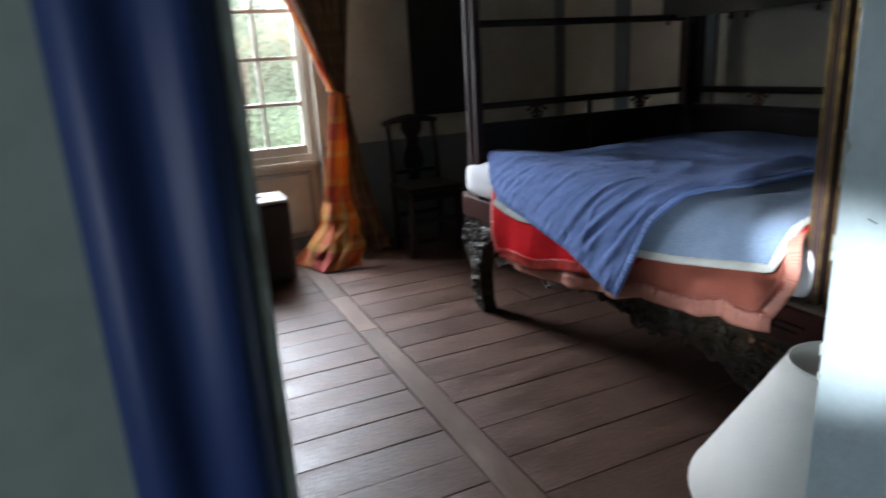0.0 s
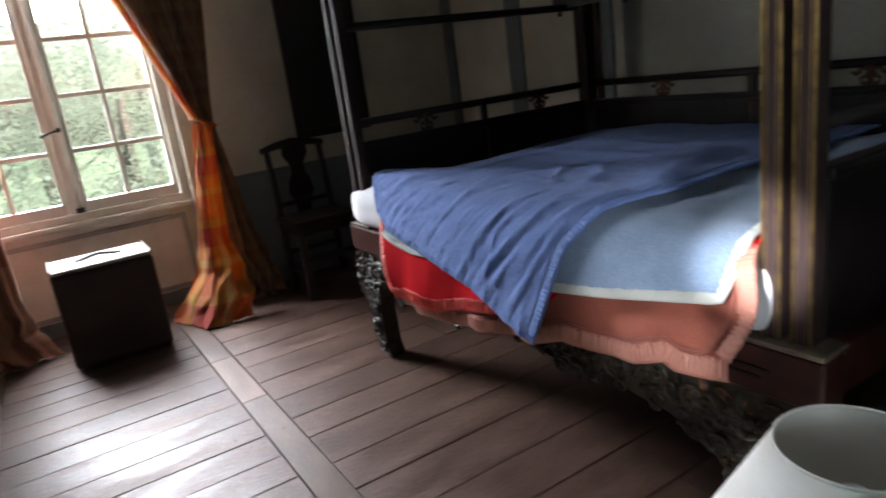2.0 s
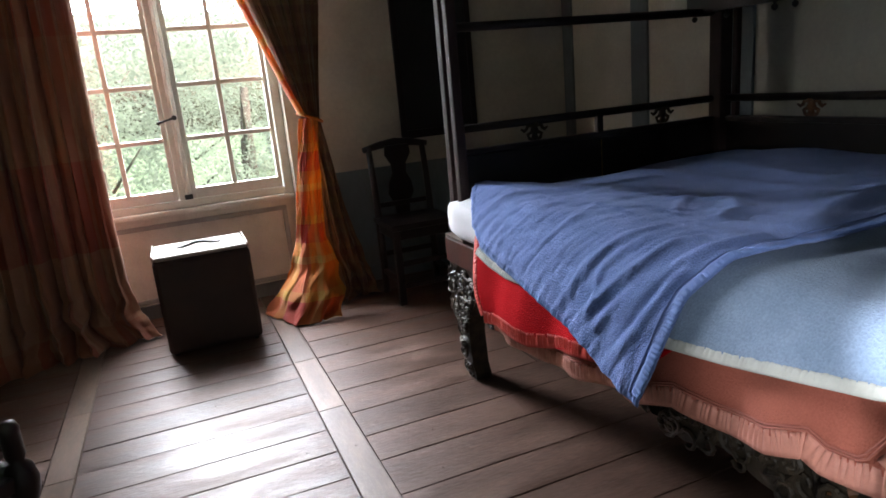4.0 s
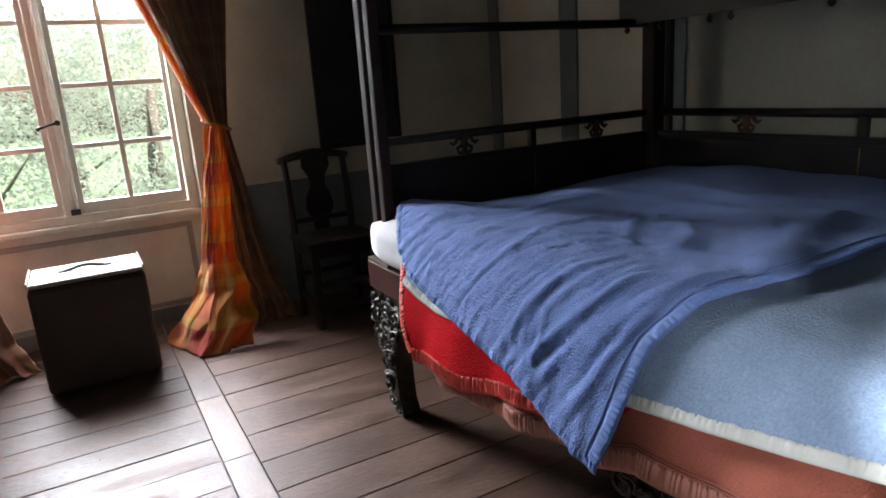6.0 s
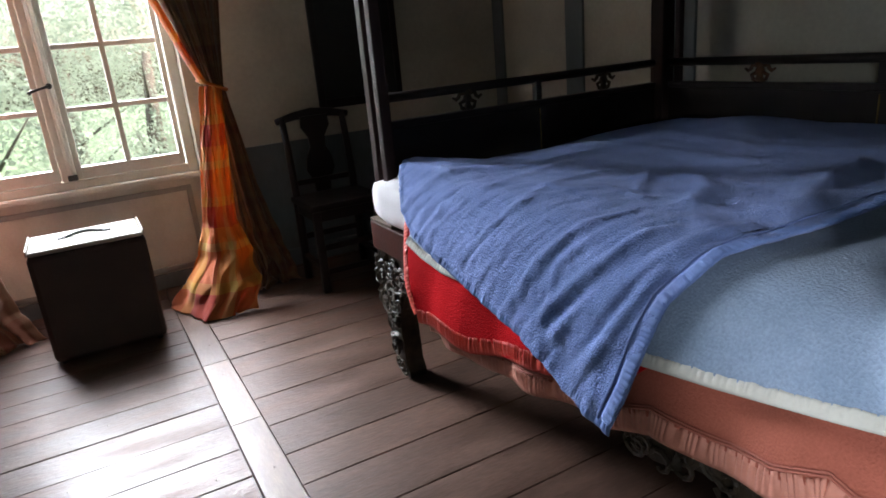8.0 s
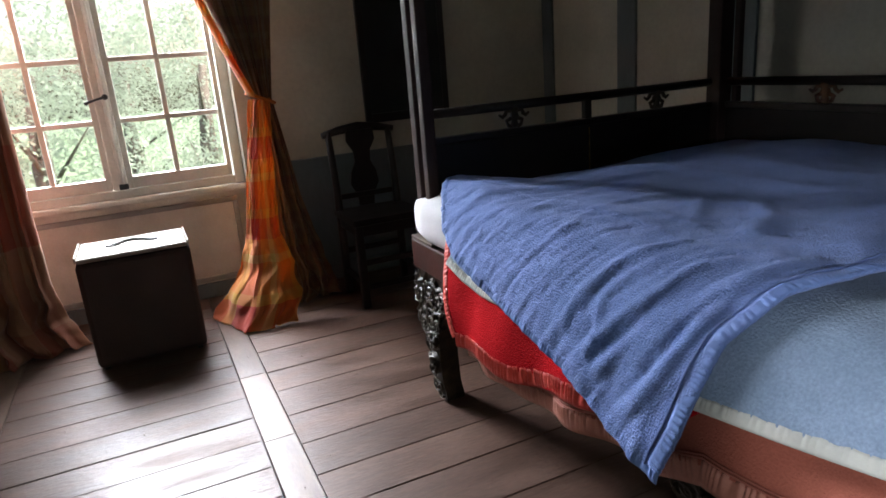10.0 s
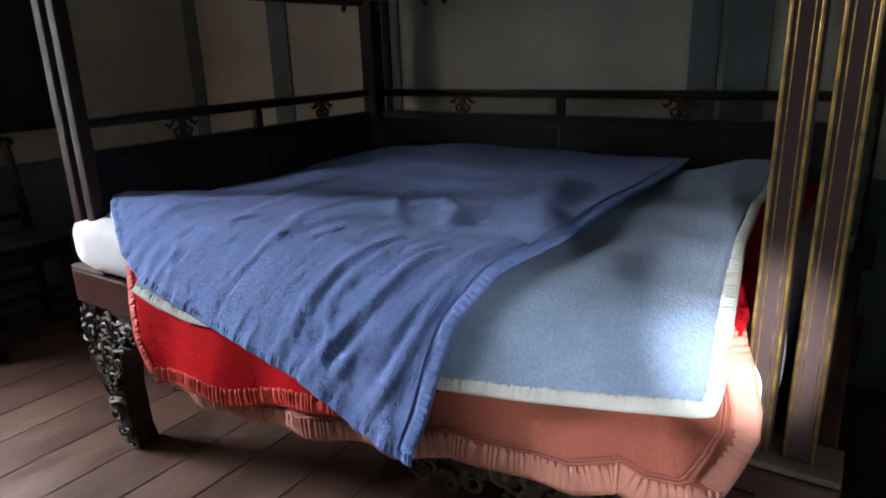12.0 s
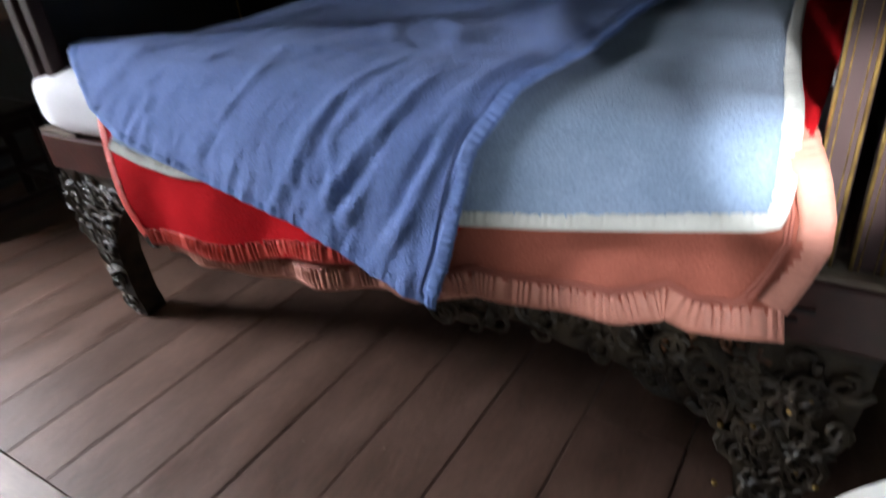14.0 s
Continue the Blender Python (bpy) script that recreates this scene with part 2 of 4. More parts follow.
def box(bm, a, b, bevel=0.0, turn=None):
    """A block from corner a to corner b, with rounded edges, turned about its centre by a matrix."""
    a, b = Vector(a), Vector(b)
    r = bmesh.ops.create_cube(bm, size=1)
    vs = r["verts"]
    for v in vs:
        v.co = Vector(v.co[i] * (b[i] - a[i]) for i in range(3))
    if bevel:
        es = list({e for v in vs for e in v.link_edges})
        g = bmesh.ops.bevel(bm, geom=es, offset=bevel, segments=2, profile=0.5, affect="EDGES")
        vs = list({v for f in g["faces"] for v in f.verts} | {v for v in vs if v.is_valid})
    m = Matrix.Translation((a + b) / 2)
    if turn is not None:
        m = m @ turn
    for v in vs:
        v.co = m @ v.co
    return bm


def block(a, b, bevel=0.004, turn=None):
    return box(bmesh.new(), a, b, bevel, turn)


def lathe(profile, at=(0, 0, 0), steps=24, bm=None, turn=None):
    """A turned shape: (radius, height) pairs spun about z."""
    bm = bm or bmesh.new()
    rings = []
    for r, z in profile:
        ring = []
        for i in range(steps):
            p = Vector((r * math.cos(math.tau * i / steps), r * math.sin(math.tau * i / steps), z))
            if turn is not None:
                p = turn @ p
            ring.append(bm.verts.new(p + Vector(at)))
        rings.append(ring)
    for a, b in zip(rings, rings[1:]):
        for i in range(steps):
            j = (i + 1) % steps
            bm.faces.new((a[i], a[j], b[j], b[i]))
    for ring in (rings[0], rings[-1]):
        bm.faces.new(ring)
    return bm


def tube(points, radius, steps=8, bm=None, closed=False):
    """A round rod along points; radius is one number or one for each point."""
    bm = bm or bmesh.new()
    pts = [Vector(p) for p in points]
    rad = radius if hasattr(radius, "__len__") else [radius] * len(pts)
    rings, side = [], None
    for i, p in enumerate(pts):
        d = (pts[min(i + 1, len(pts) - 1)] - pts[max(i - 1, 0)]).normalized()
        side = d.orthogonal().normalized() if side is None else (side - d * side.dot(d)).normalized()
        up = d.cross(side)
        rings.append([bm.verts.new(p + (side * math.cos(math.tau * k / steps) + up * math.sin(math.tau * k / steps)) * rad[i]) for k in range(steps)])
    for a, b in zip(rings, rings[1:]):
        for k in range(steps):
            j = (k + 1) % steps
            bm.faces.new((a[k], a[j], b[j], b[k]))
    bm.faces.new(rings[0]), bm.faces.new(rings[-1])
    return bm


def sheet(f, nu, nv, uv=None, bm=None):
    """A surface of nu by nv cells through f(u, v)."""
    bm = bm or bmesh.new()
    layer = bm.loops.layers.uv.verify() if uv else None
    g = [[bm.verts.new(f(i / nu, j / nv)) for j in range(nv + 1)] for i in range(nu + 1)]
    for i in range(nu):
        for j in range(nv):
            fc = bm.faces.new((g[i][j], g[i + 1][j], g[i + 1][j + 1], g[i][j + 1]))
            if uv:
                for lp, (a, b) in zip(fc.loops, ((i, j), (i + 1, j), (i + 1, j + 1), (i, j + 1))):
                    lp[layer].uv = uv(a / nu, b / nv)
    return bm


def prism(outline, axis, lo, hi, bm=None):
    """An outline of (a, b) pairs pushed through along an axis ('x': outline in y, z; 'y': in x, z)."""
    bm = bm or bmesh.new()

    def at(p, d):
        return (d, p[0], p[1]) if axis == "x" else (p[0], d, p[1])
    a = [bm.verts.new(at(p, lo)) for p in outline]
    b = [bm.verts.new(at(p, hi)) for p in outline]
    bm.faces.new(a), bm.faces.new(b)
    for i in range(len(a)):
        j = (i + 1) % len(a)
        bm.faces.new((a[i], a[j], b[j], b[i]))
    return bm


def thicken(ob, depth, offset=-1.0):
    m = ob.modifiers.new("thickness", "SOLIDIFY")
    m.thickness, m.offset = depth, offset
    return ob


def joined(*boxes, bevel=0.0):
    bm = bmesh.new()
    for a, b in boxes:
        box(bm, a, b, bevel)
    return bm


# ---- the room ----
X0, X1, Y0, Y1, ZC = -2.20, 3.42, 0.26, 4.50, 2.75      # inner faces
DL, DR, DT = 0.2125, 0.96, 2.06                           # doorway
WL, WR, WB, WT = 0.0, 1.335, 0.0, 2.55                  # window niche
structure("floor_base", block((X0 - 0.2, -2.2, -0.14), (X1 + 0.2, 5.05, -0.036), 0), UNDERFLOOR, "dark boards under the plank floor", "floor")
structure("ceiling", block((X0 - 0.2, -2.2, ZC), (X1 + 0.2, 5.05, ZC + 0.12), 0), PLASTER, "plain pale plaster ceiling", "ceiling")
structure("wall_north", joined(((X0, Y1, -0.03), (WL, Y1 + 0.4, ZC)), ((WR, Y1, -0.03), (X1, Y1 + 0.4, ZC)), ((WL, Y1, WT), (WR, Y1 + 0.4, ZC))), PLASTER, "cream plaster wall around the window niche", "wall")
structure("wall_east", block((X1, -2.2, -0.03), (X1 + 0.2, Y1 + 0.4, ZC), 0), PLASTER, "cream plaster wall behind the bed", "wall")
structure("wall_west", block((X0 - 0.2, 0.1, -0.03), (X0, Y1 + 0.4, ZC), 0), PLASTER, "plain plaster wall", "wall")
structure("wall_south", joined(((X0, 0.116, -0.03), (DL - 0.013, Y0, ZC)), ((DR, 0.116, -0.03), (X1, Y0, ZC)), ((DL - 0.013, 0.116, DT), (DR, Y0, ZC))), GREEN_PAINT, "grey-green painted partition with the doorway", "wall")
structure("wall_corridor_west", joined(((-1.75, -2.0, -0.03), (-1.6, -1.75, ZC)), ((-1.75, -0.75, -0.03), (-1.6, 0.116, ZC)), ((-1.75, -1.75, -0.03), (-1.6, -0.75, 0.95)), ((-1.75, -1.75, 2.05), (-1.6, -0.75, ZC))), GREEN_PAINT, "plain grey-green corridor wall with an assumed, unseen window opening", "wall")
structure("wall_corridor_south", block((X0, -2.2, -0.03), (X1, -2.0, ZC), 0), GREEN_PAINT, "plain grey-green corridor wall", "wall")

# painted dado and upright strips of the panelling
structure("dado_north", block((WR + 0.02, Y1 - 0.014, 0), (X1 - 0.016, Y1, 0.78), 0.002), BLUEGREY, "blue-grey painted dado under the plaster", "dado")
structure("dado_east", block((X1 - 0.014, Y0, 0), (X1, Y1 - 0.016, 0.78), 0.002), BLUEGREY, "blue-grey painted dado under the plaster", "dado")
for z0, y0, y1 in ((0.78, 4.37, 4.484), (0.78, 3.57, 3.72), (0.78, 2.78, 2.94), (0.78, 1.262, 1.37), (0.78, 1.088, 1.24)):
    structure("wall_strip", block((X1 - 0.018, y0, z0), (X1, y1, ZC), 0.003), BLUEGREY, "blue-grey painted upright strip of the wall panelling", "trim")
structure("dado_rail", block((X1 - 0.022, Y0, 0.775), (X1, Y1 - 0.03, 0.80), 0.004), BLUEGREY, "thin blue-grey dado rail", "trim")
structure("dado_moulding", block((X1 - 0.024, Y0, 0.655), (X1 - 0.014, Y1 - 0.03, 0.675), 0.003), BLUEGREY, "thin blue-grey panel moulding on the dado", "trim")
for y in (0.52, 1.62, 2.72, 3.82):
    structure("dado_moulding", block((X1 - 0.024, y, 0.12), (X1 - 0.014, y + 0.035, 0.655), 0.003), BLUEGREY, "thin blue-grey panel moulding on the dado", "trim")
structure("baseboard", block((WR + 0.02, Y1 - 0.026, 0), (X1 - 0.03, Y1 - 0.014, 0.11), 0.003), BLUEGREY, "blue-grey painted baseboard", "baseboard")

# the doorway
structure("door_jamb", block((DR - 0.012, 0.112, 0), (DR + 0.004, Y0 + 0.006, DT), 0.003), JAMB_PAINT, "pale blue painted door jamb with chipped edges", "door frame")
liner = bmesh.new()
lo = [(DL - 0.013, 0.112), (DL - 0.005, 0.112), (DL - 0.007, Y0 + 0.006), (DL - 0.013, Y0 + 0.006)]
v0, v1 = [liner.verts.new((x, y, 0)) for x, y in lo], [liner.verts.new((x, y, DT)) for x, y in lo]
liner.faces.new(v0), liner.faces.new(v1)
for i in range(4):
    liner.faces.new((v0[i], v0[(i + 1) % 4], v1[(i + 1) % 4], v1[i]))
structure("door_jamb", liner, JAMB_PAINT, "pale blue painted door jamb with chipped edges", "door frame")
structure("door_head", block((DL + 0.0035, 0.112, DT - 0.012), (DR - 0.012, Y0 + 0.006, DT + 0.004), 0.003), JAMB_PAINT, "pale blue painted door head", "door frame")
structure("door_trim_edge", block((DR - 0.016, 0.098, 0), (DR + 0.012, 0.114, DT + 0.01), 0.005), WORN_EDGE, "worn pale edge of the door frame", "trim")
structure("door_trim_edge", block((DL - 0.013, 0.098, 0), (DL - 0.004, 0.1115, DT + 0.01), 0.003), WORN_EDGE, "worn pale edge of the door frame", "trim")


def chips(count, seed):
    """Places where the paint has broken off the jamb's arris."""
    rnd = random.Random(seed)
    for _ in range(count):
        z, h, w = rnd.uniform(0.5, 1.75), rnd.uniform(0.006, 0.045), rnd.uniform(0.003, 0.009)
        bm = bmesh.new()
        pts = [(Y0 + 0.0068, z)] + [(Y0 + 0.006 - w * math.sin(math.pi * i / 7) * rnd.uniform(0.6, 1.1), z + h * i / 7) for i in range(1, 7)] + [(Y0 + 0.0068, z + h)]
        yield prism(pts, "x", DR - 0.0132, DR - 0.011, bm)


for bm in chips(14, 31):
    structure("paint_chip", bm, WORN_EDGE, "bare chip in the jamb's pale blue paint", "paint chip")
for y0, z0, y1, z1, w in ((0.186, 1.150, 0.204, 1.146, 0.0022), (0.214, 1.117, 0.226, 1.121, 0.0009), (0.172, 1.30, 0.178, 1.303, 0.0012)):
    structure("scuff", prism([(y0, z0 - w), (y1, z1 - w), (y1, z1 + w), (y0, z0 + w)], "x", DR - 0.0128, DR - 0.0119), BLUEGREY, "grey scuff on the jamb's paint", "scuff")
for z in (1.185, 1.42):
    structure("latch_hole", block((DR - 0.0165, 0.0965, z), (DR - 0.008, 0.103, z + 0.016), 0.002), BLACK, "dark latch hole in the door frame", "latch hole")


def architrave(x0, x1):
    """A moulded board on the corridor side: a hollow, a bead and a flat."""
    n = 14
    shape = [(x0, 0.115)]
    for i in range(n + 1):
        u = i / n
        shape.append((x0 + (x1 - x0) * u, 0.098 - 0.012 * math.sin(math.pi * u) - 0.007 * math.sin(3 * math.pi * u)))
    shape.append((x1, 0.115))
    bm = bmesh.new()
    a = [bm.verts.new((x, y, 0)) for x, y in shape]
    b = [bm.verts.new((x, y, DT + 0.1)) for x, y in shape]
    bm.faces.new(a), bm.faces.new(b)
    for i in range(len(a)):
        j = (i + 1) % len(a)
        bm.faces.new((a[i], a[j], b[j], b[i]))
    return bm


structure("door_trim", architrave(DL - 0.092, DL - 0.013), BLUE_PAINT, "blue gloss painted moulded door frame", "trim", True)
structure("door_trim", architrave(DR + 0.012, DR + 0.11), BLUE_PAINT, "blue gloss painted moulded door frame", "trim", True)

# ---- the window ----
structure("window_apron", block((WL, Y1 + 0.14, 0), (WR, Y1 + 0.34, 0.66), 0.002), CREAM, "cream painted panelling under the window", "wall")
ap = bmesh.new()
for a, b in (((WL + 0.06, 0.10), (WR - 0.06, 0.13)), ((WL + 0.06, 0.57), (WR - 0.06, 0.60)), ((WL + 0.06, 0.13), (WL + 0.09, 0.57)), ((WR - 0.09, 0.13), (WR - 0.06, 0.57))):
    box(ap, (a[0], Y1 + 0.125, a[1]), (b[0], Y1 + 0.1405, b[1]), 0.004)
structure("apron_moulding", ap, MOULD_GREY, "grey moulding on the panel under the window", "trim")
structure("niche_baseboard", block((WL, Y1 + 0.12, 0), (WR, Y1 + 0.1402, 0.09), 0.003), BLUEGREY, "dark baseboard under the window", "baseboard")
structure("window_sill", block((WL, Y1 + 0.07, 0.645), (WR, Y1 + 0.34, 0.682), 0.010), CREAM, "cream painted wooden window sill", "sill")
GY = 4.63
window = thing("window_1", (0.665, GY, 0.68), "cream painted casement window with small panes and a closed latch", "window")
window["kind"] = "structure"
part("window_frame", joined(((WL, GY - 0.03, 0.682), (WL + 0.055, GY + 0.06, WT)), ((WR - 0.055, GY - 0.03, 0.682), (WR, GY + 0.06, WT)), ((WL + 0.055, GY - 0.03, 0.682), (WR - 0.055, GY + 0.06, 0.728)), ((WL + 0.055, GY - 0.03, WT - 0.05), (WR - 0.055, GY + 0.06, WT)), bevel=0.005), CREAM, window)
ROWS_Z = [0.797 + 0.322 * i for i in range(6)]
for x0, x1, mid in ((0.062, 0.625, 0.345), (0.705, 1.272, 0.974)):
    sash = part("sash", joined(((x0, GY - 0.024, 0.732), (x0 + (0.030 if x0 > 0.5 else 0.034), GY + 0.024, 2.49)), ((x1 - 0.028, GY - 0.024, 0.732), (x1, GY + 0.024, 2.49)), ((x0, GY - 0.022, 0.732), (x1, GY + 0.022, 0.797)), ((x0, GY - 0.022, 2.43), (x1, GY + 0.022, 2.49)), bevel=0.004), CREAM, window)
    part("glazing_bar", joined(((mid - 0.014, GY - 0.016, 0.79), (mid + 0.014, GY + 0.016, 2.44)), bevel=0.004), CREAM, sash)
    for z in ROWS_Z[1:]:
        part("glazing_bar", joined(((x0 + 0.02, GY - 0.014, z - 0.030), (x1 - 0.02, GY + 0.014, z - 0.002)), bevel=0.004), CREAM, sash)
    for i, z in enumerate(ROWS_Z[:5]):
        for xa, xb in ((x0 + 0.02, mid), (mid, x1 - 0.02)):
            p = part("pane", block((xa, GY - 0.002, z - 0.01), (xb, GY + 0.002, z + 0.302), 0), GLASS, sash)
            p.visible_shadow = False
part("meeting_stile", joined(((0.627, GY - 0.034, 0.73), (0.668, GY + 0.03, 2.49)), ((0.664, GY - 0.046, 0.73), (0.704, GY + 0.03, 2.49)), bevel=0.008), CREAM, window)
rod = tube([(0.684, GY - 0.056, 0.74), (0.684, GY - 0.056, 2.45)], 0.007)
bolt = part("espagnolette_bolt", rod, CREAM, window, "painted bolt rod", True)
lv = bmesh.new()
lathe([(0.012, -0.01), (0.016, 0), (0.012, 0.02)], (0.684, GY - 0.066, 1.235), 12, lv, Matrix.Rotation(radians(90), 3, "X"))
tube([(0.684, GY - 0.085, 1.235), (0.64, GY - 0.09, 1.225), (0.60, GY - 0.09, 1.215), (0.585, GY - 0.09, 1.205)], [0.008, 0.006, 0.008, 0.011], 8, lv)
part("latch_lever", lv, IRON, bolt, "dark iron lever", True)
part("bolt_keeper", block((0.66, GY - 0.07, 0.735), (0.708, GY - 0.045, 0.765), 0.004), IRON, bolt)

# ---- the canopy bed ----
BX0, BX1, BY0, BY1 = 1.67, 3.26, 0.69, 2.84
bed = thing("canopy_bed", (2.46, 1.765, 0), "dark lacquered carved canopy bed with gilt-edged posts", "bed")


LEG_Z = [0.0, 0.03, 0.08, 0.16, 0.24, 0.32, 0.40, 0.47, 0.515]
LEG_OUT = [0.078, 0.070, 0.074, 0.066, 0.052, 0.032, 0.010, 0.002, 0.0]
LEG_IN = [0.144, 0.150, 0.146, 0.156, 0.166, 0.190, 0.255, 0.320, 0.33]


def leg_outline():
    """The outline of a scrolled leg as (distance from the bed's end, height): broad at the knee, drawn in to the foot."""
    return list(zip(reversed(LEG_OUT), reversed(LEG_Z))) + list(zip(LEG_IN, LEG_Z))


def carve(bm, face_x, y0, y1, z0, z1, count, seed, size=0.022, keep=None):
    """Scrolls, leaves and knobs in relief on a face that looks along -x."""
    rnd = random.Random(seed)
    made = 0
    while made < count:
        y, z = rnd.uniform(y0, y1), rnd.uniform(z0, z1)
        if keep and not keep(y, z):
            continue
        made += 1
        fx = face_x(y, z)
        kind = rnd.random()
        r = rnd.uniform(0.6, 1.2) * size
        if kind < 0.62:
            a0, sg = rnd.uniform(0, math.tau), rnd.choice((-1, 1))
            pts, rad = [], []
            for i in range(9):
                q = i / 8
                rr = r * (1.25 - q)
                pts.append((fx - 0.006 - 0.008 * q, y + rr * math.cos(a0 + sg * q * 5.2), z + rr * math.sin(a0 + sg * q * 5.2)))
                rad.append(max(0.27 * r, 0.0045) * (1 - 0.45 * q))
            tube(pts, rad, 6, bm)
        elif kind < 0.95:
            a = rnd.uniform(0, math.tau)
            d = Vector((0, math.cos(a), math.sin(a)))
            n = Vector((0, -d.z, d.y))
            c = Vector((fx - 0.004, y, z))
            prev = None
            for i in range(6):
                q = i / 5
                w = 0.012 * math.sin(math.pi * min(q * 0.9 + 0.1, 1)) + 0.001
                p = c + d * (q * 1.6 - 0.8) * r * 1.5 + n * 0.006 * math.sin(3 * q)
                row = [bm.verts.new(p - n * w), bm.verts.new(p + Vector((-0.012 * math.sin(math.pi * q) - 0.003, 0, 0))), bm.verts.new(p + n * w)]
                if prev:
                    for k in range(2):
                        bm.faces.new((prev[k], prev[k + 1], row[k + 1], row[k]))
                prev = row
        else:
            lathe([(r * 0.62, 0.0), (r * 0.62, 0.006), (r * 0.4, 0.013), (r * 0.12, 0.016)], (fx, y, z), 9, bm, Matrix.Rotation(radians(-90), 3, "Y"))


def bulge(z):
    """How far the leg's face stands out at a height: swollen at the knee, drawn in at the ankle."""
    return float(np.interp(z, [0.0, 0.05, 0.11, 0.20, 0.33, 0.42, 0.5], [1.705, 1.697, 1.688, 1.680, 1.672, 1.675, 1.684]))


def bed_leg(y_outer, inward, front=True):
    bm = bmesh.new()
    shape = leg_outline()
    n = len(shape)

    def face(z):
        return bulge(z) if front else 3.26 - (bulge(z) - 1.67)

    fr, bk = [], []
    for d, z in shape:
        y = y_outer + inward * d
        f = face(z)
        fr.append(bm.verts.new((f, y, z))), bk.append(bm.verts.new((f + (0.075 if front else -0.075), y, z)))
    bm.faces.new(fr), bm.faces.new(bk)
    for i in range(n):
        j = (i + 1) % n
        bm.faces.new((fr[i], fr[j], bk[j], bk[i]))
    leg = part("leg", bm, CARVED, bed, "broad carved scroll leg", False)
    if front:
        relief = bmesh.new()
        carve(relief, lambda y, z: bulge(z), min(y_outer, y_outer + inward * 0.3), max(y_outer, y_outer + inward * 0.3), 0.04, 0.5, 95, 3 if inward > 0 else 4, 0.030,
              lambda y, z: np.interp(z, LEG_Z, LEG_OUT) + 0.010 < abs(y - y_outer) < np.interp(z, LEG_Z, LEG_IN) - 0.012)
        tagged(part("carving", relief, CARVED, leg, "scrolls and leaves carved in relief"), kind="stuff")
    return leg


bed_leg(BY1, -1)
right_leg = bed_leg(BY0 + 0.015, 1)
bed_leg(BY1, -1, False)
part("leg", block((3.18, 0.74, 0), (3.255, 0.83, 0.534), 0.006), CARVED, bed)
part("leg_block", block((3.175, 0.668, 0.17), (3.258, 0.84, 0.345), 0.006), RED_LACQUER, bed, "dark red joint block")
# flecks of gold left on the near leg's flowers
rnd = random.Random(12)
for i in range(8):
    fl = bmesh.new()
    y, z = rnd.uniform(0.74, 0.97), rnd.uniform(0.14, 0.47)
    lathe([(0.006, 0.0), (0.005, 0.005), (0.002, 0.008)], (bulge(z) - 0.010, y, z), 8, fl, Matrix.Rotation(radians(-90), 3, "Y"))
    part("gilt_fleck", fl, GILT, right_leg, "worn gilding on the flowers")
fl = bmesh.new()
carve(fl, lambda y, z: 1.688, 0.86, 1.02, 0.44, 0.50, 12, 8, 0.02)
tagged(part("red_flowers", fl, RED_GILT, right_leg, "red painted carved flowers"), kind="stuff")


def apron_edge(y):
    """The scalloped lower edge of the front apron."""
    q = (y - 0.98) / (2.53 - 0.98)
    return 0.345 + 0.045 * math.sin(math.pi * q) - 0.022 * math.cos(6 * math.pi * q) - 0.012 * math.cos(14 * math.pi * q)


bm = bmesh.new()
ys = [0.95 + (2.56 - 0.95) * i / 60 for i in range(61)]
prism([(y, 0.515) for y in ys] + [(y, apron_edge(y)) for y in reversed(ys)], "x", 1.712, 1.75, bm)
apron = part("front_apron", bm, CARVED, bed, "scalloped carved apron")
bm = bmesh.new()
carve(bm, lambda y, z: 1.712, 0.97, 2.54, 0.33, 0.50, 210, 21, 0.029, lambda y, z: z > apron_edge(y) + 0.004)
tagged(part("carving", bm, CARVED, apron, "scrolls and leaves carved in relief"), kind="stuff")
rail = part("front_rail", block((BX0, BY0, 0.535), (BX0 + 0.085, BY1, 0.645), 0.006), RED_LACQUER, bed, "dark red front rail")
for y0, y1, z in ((0.80, 1.0, 0.595), (0.82, 0.98, 0.575)):
    part("rail_groove", block((BX0 - 0.004, y0, z - 0.004), (BX0 + 0.002, y1, z + 0.004), 0.001), LACQUER, rail)
part("rail_bead", block((BX0 + 0.012, BY0 + 0.012, 0.513), (BX0 + 0.08, BY1 - 0.012, 0.537), 0.005), CARVED, bed)
part("back_board", block((BX1 - 0.09, BY0 - 0.02, 0.535), (BX1, BY1, 0.645), 0.006), RED_LACQUER, bed)
part("end_rail", block((BX0 + 0.086, BY1 - 0.09, 0.535), (BX1 - 0.091, BY1 - 0.004, 0.645), 0.006), RED_LACQUER, bed)
part("end_rail", block((BX0 + 0.086, BY0 + 0.012, 0.535), (BX1 - 0.091, BY0 + 0.09, 0.645), 0.006), RED_LACQUER, bed)
part("bed_base", block((BX0 + 0.086, BY0 + 0.091, 0.57), (BX1 - 0.091, BY1 - 0.091, 0.635), 0), LACQUER, bed)
part("post_plinth", block((BX0 + 0.002, BY0 + 0.002, 0.646), (BX0 + 0.10, BY0 + 0.19, 0.658), 0.003), DUSTY, bed, "dusty ledge under the posts")
part("post_plinth", block((BX0 + 0.002, BY1 - 0.19, 0.646), (BX0 + 0.10, BY1 - 0.002, 0.658), 0.003), DUSTY, bed, "dusty ledge under the posts")
# height of the unseen canopy, set low to darken the back of the bed
TOP = 1.80


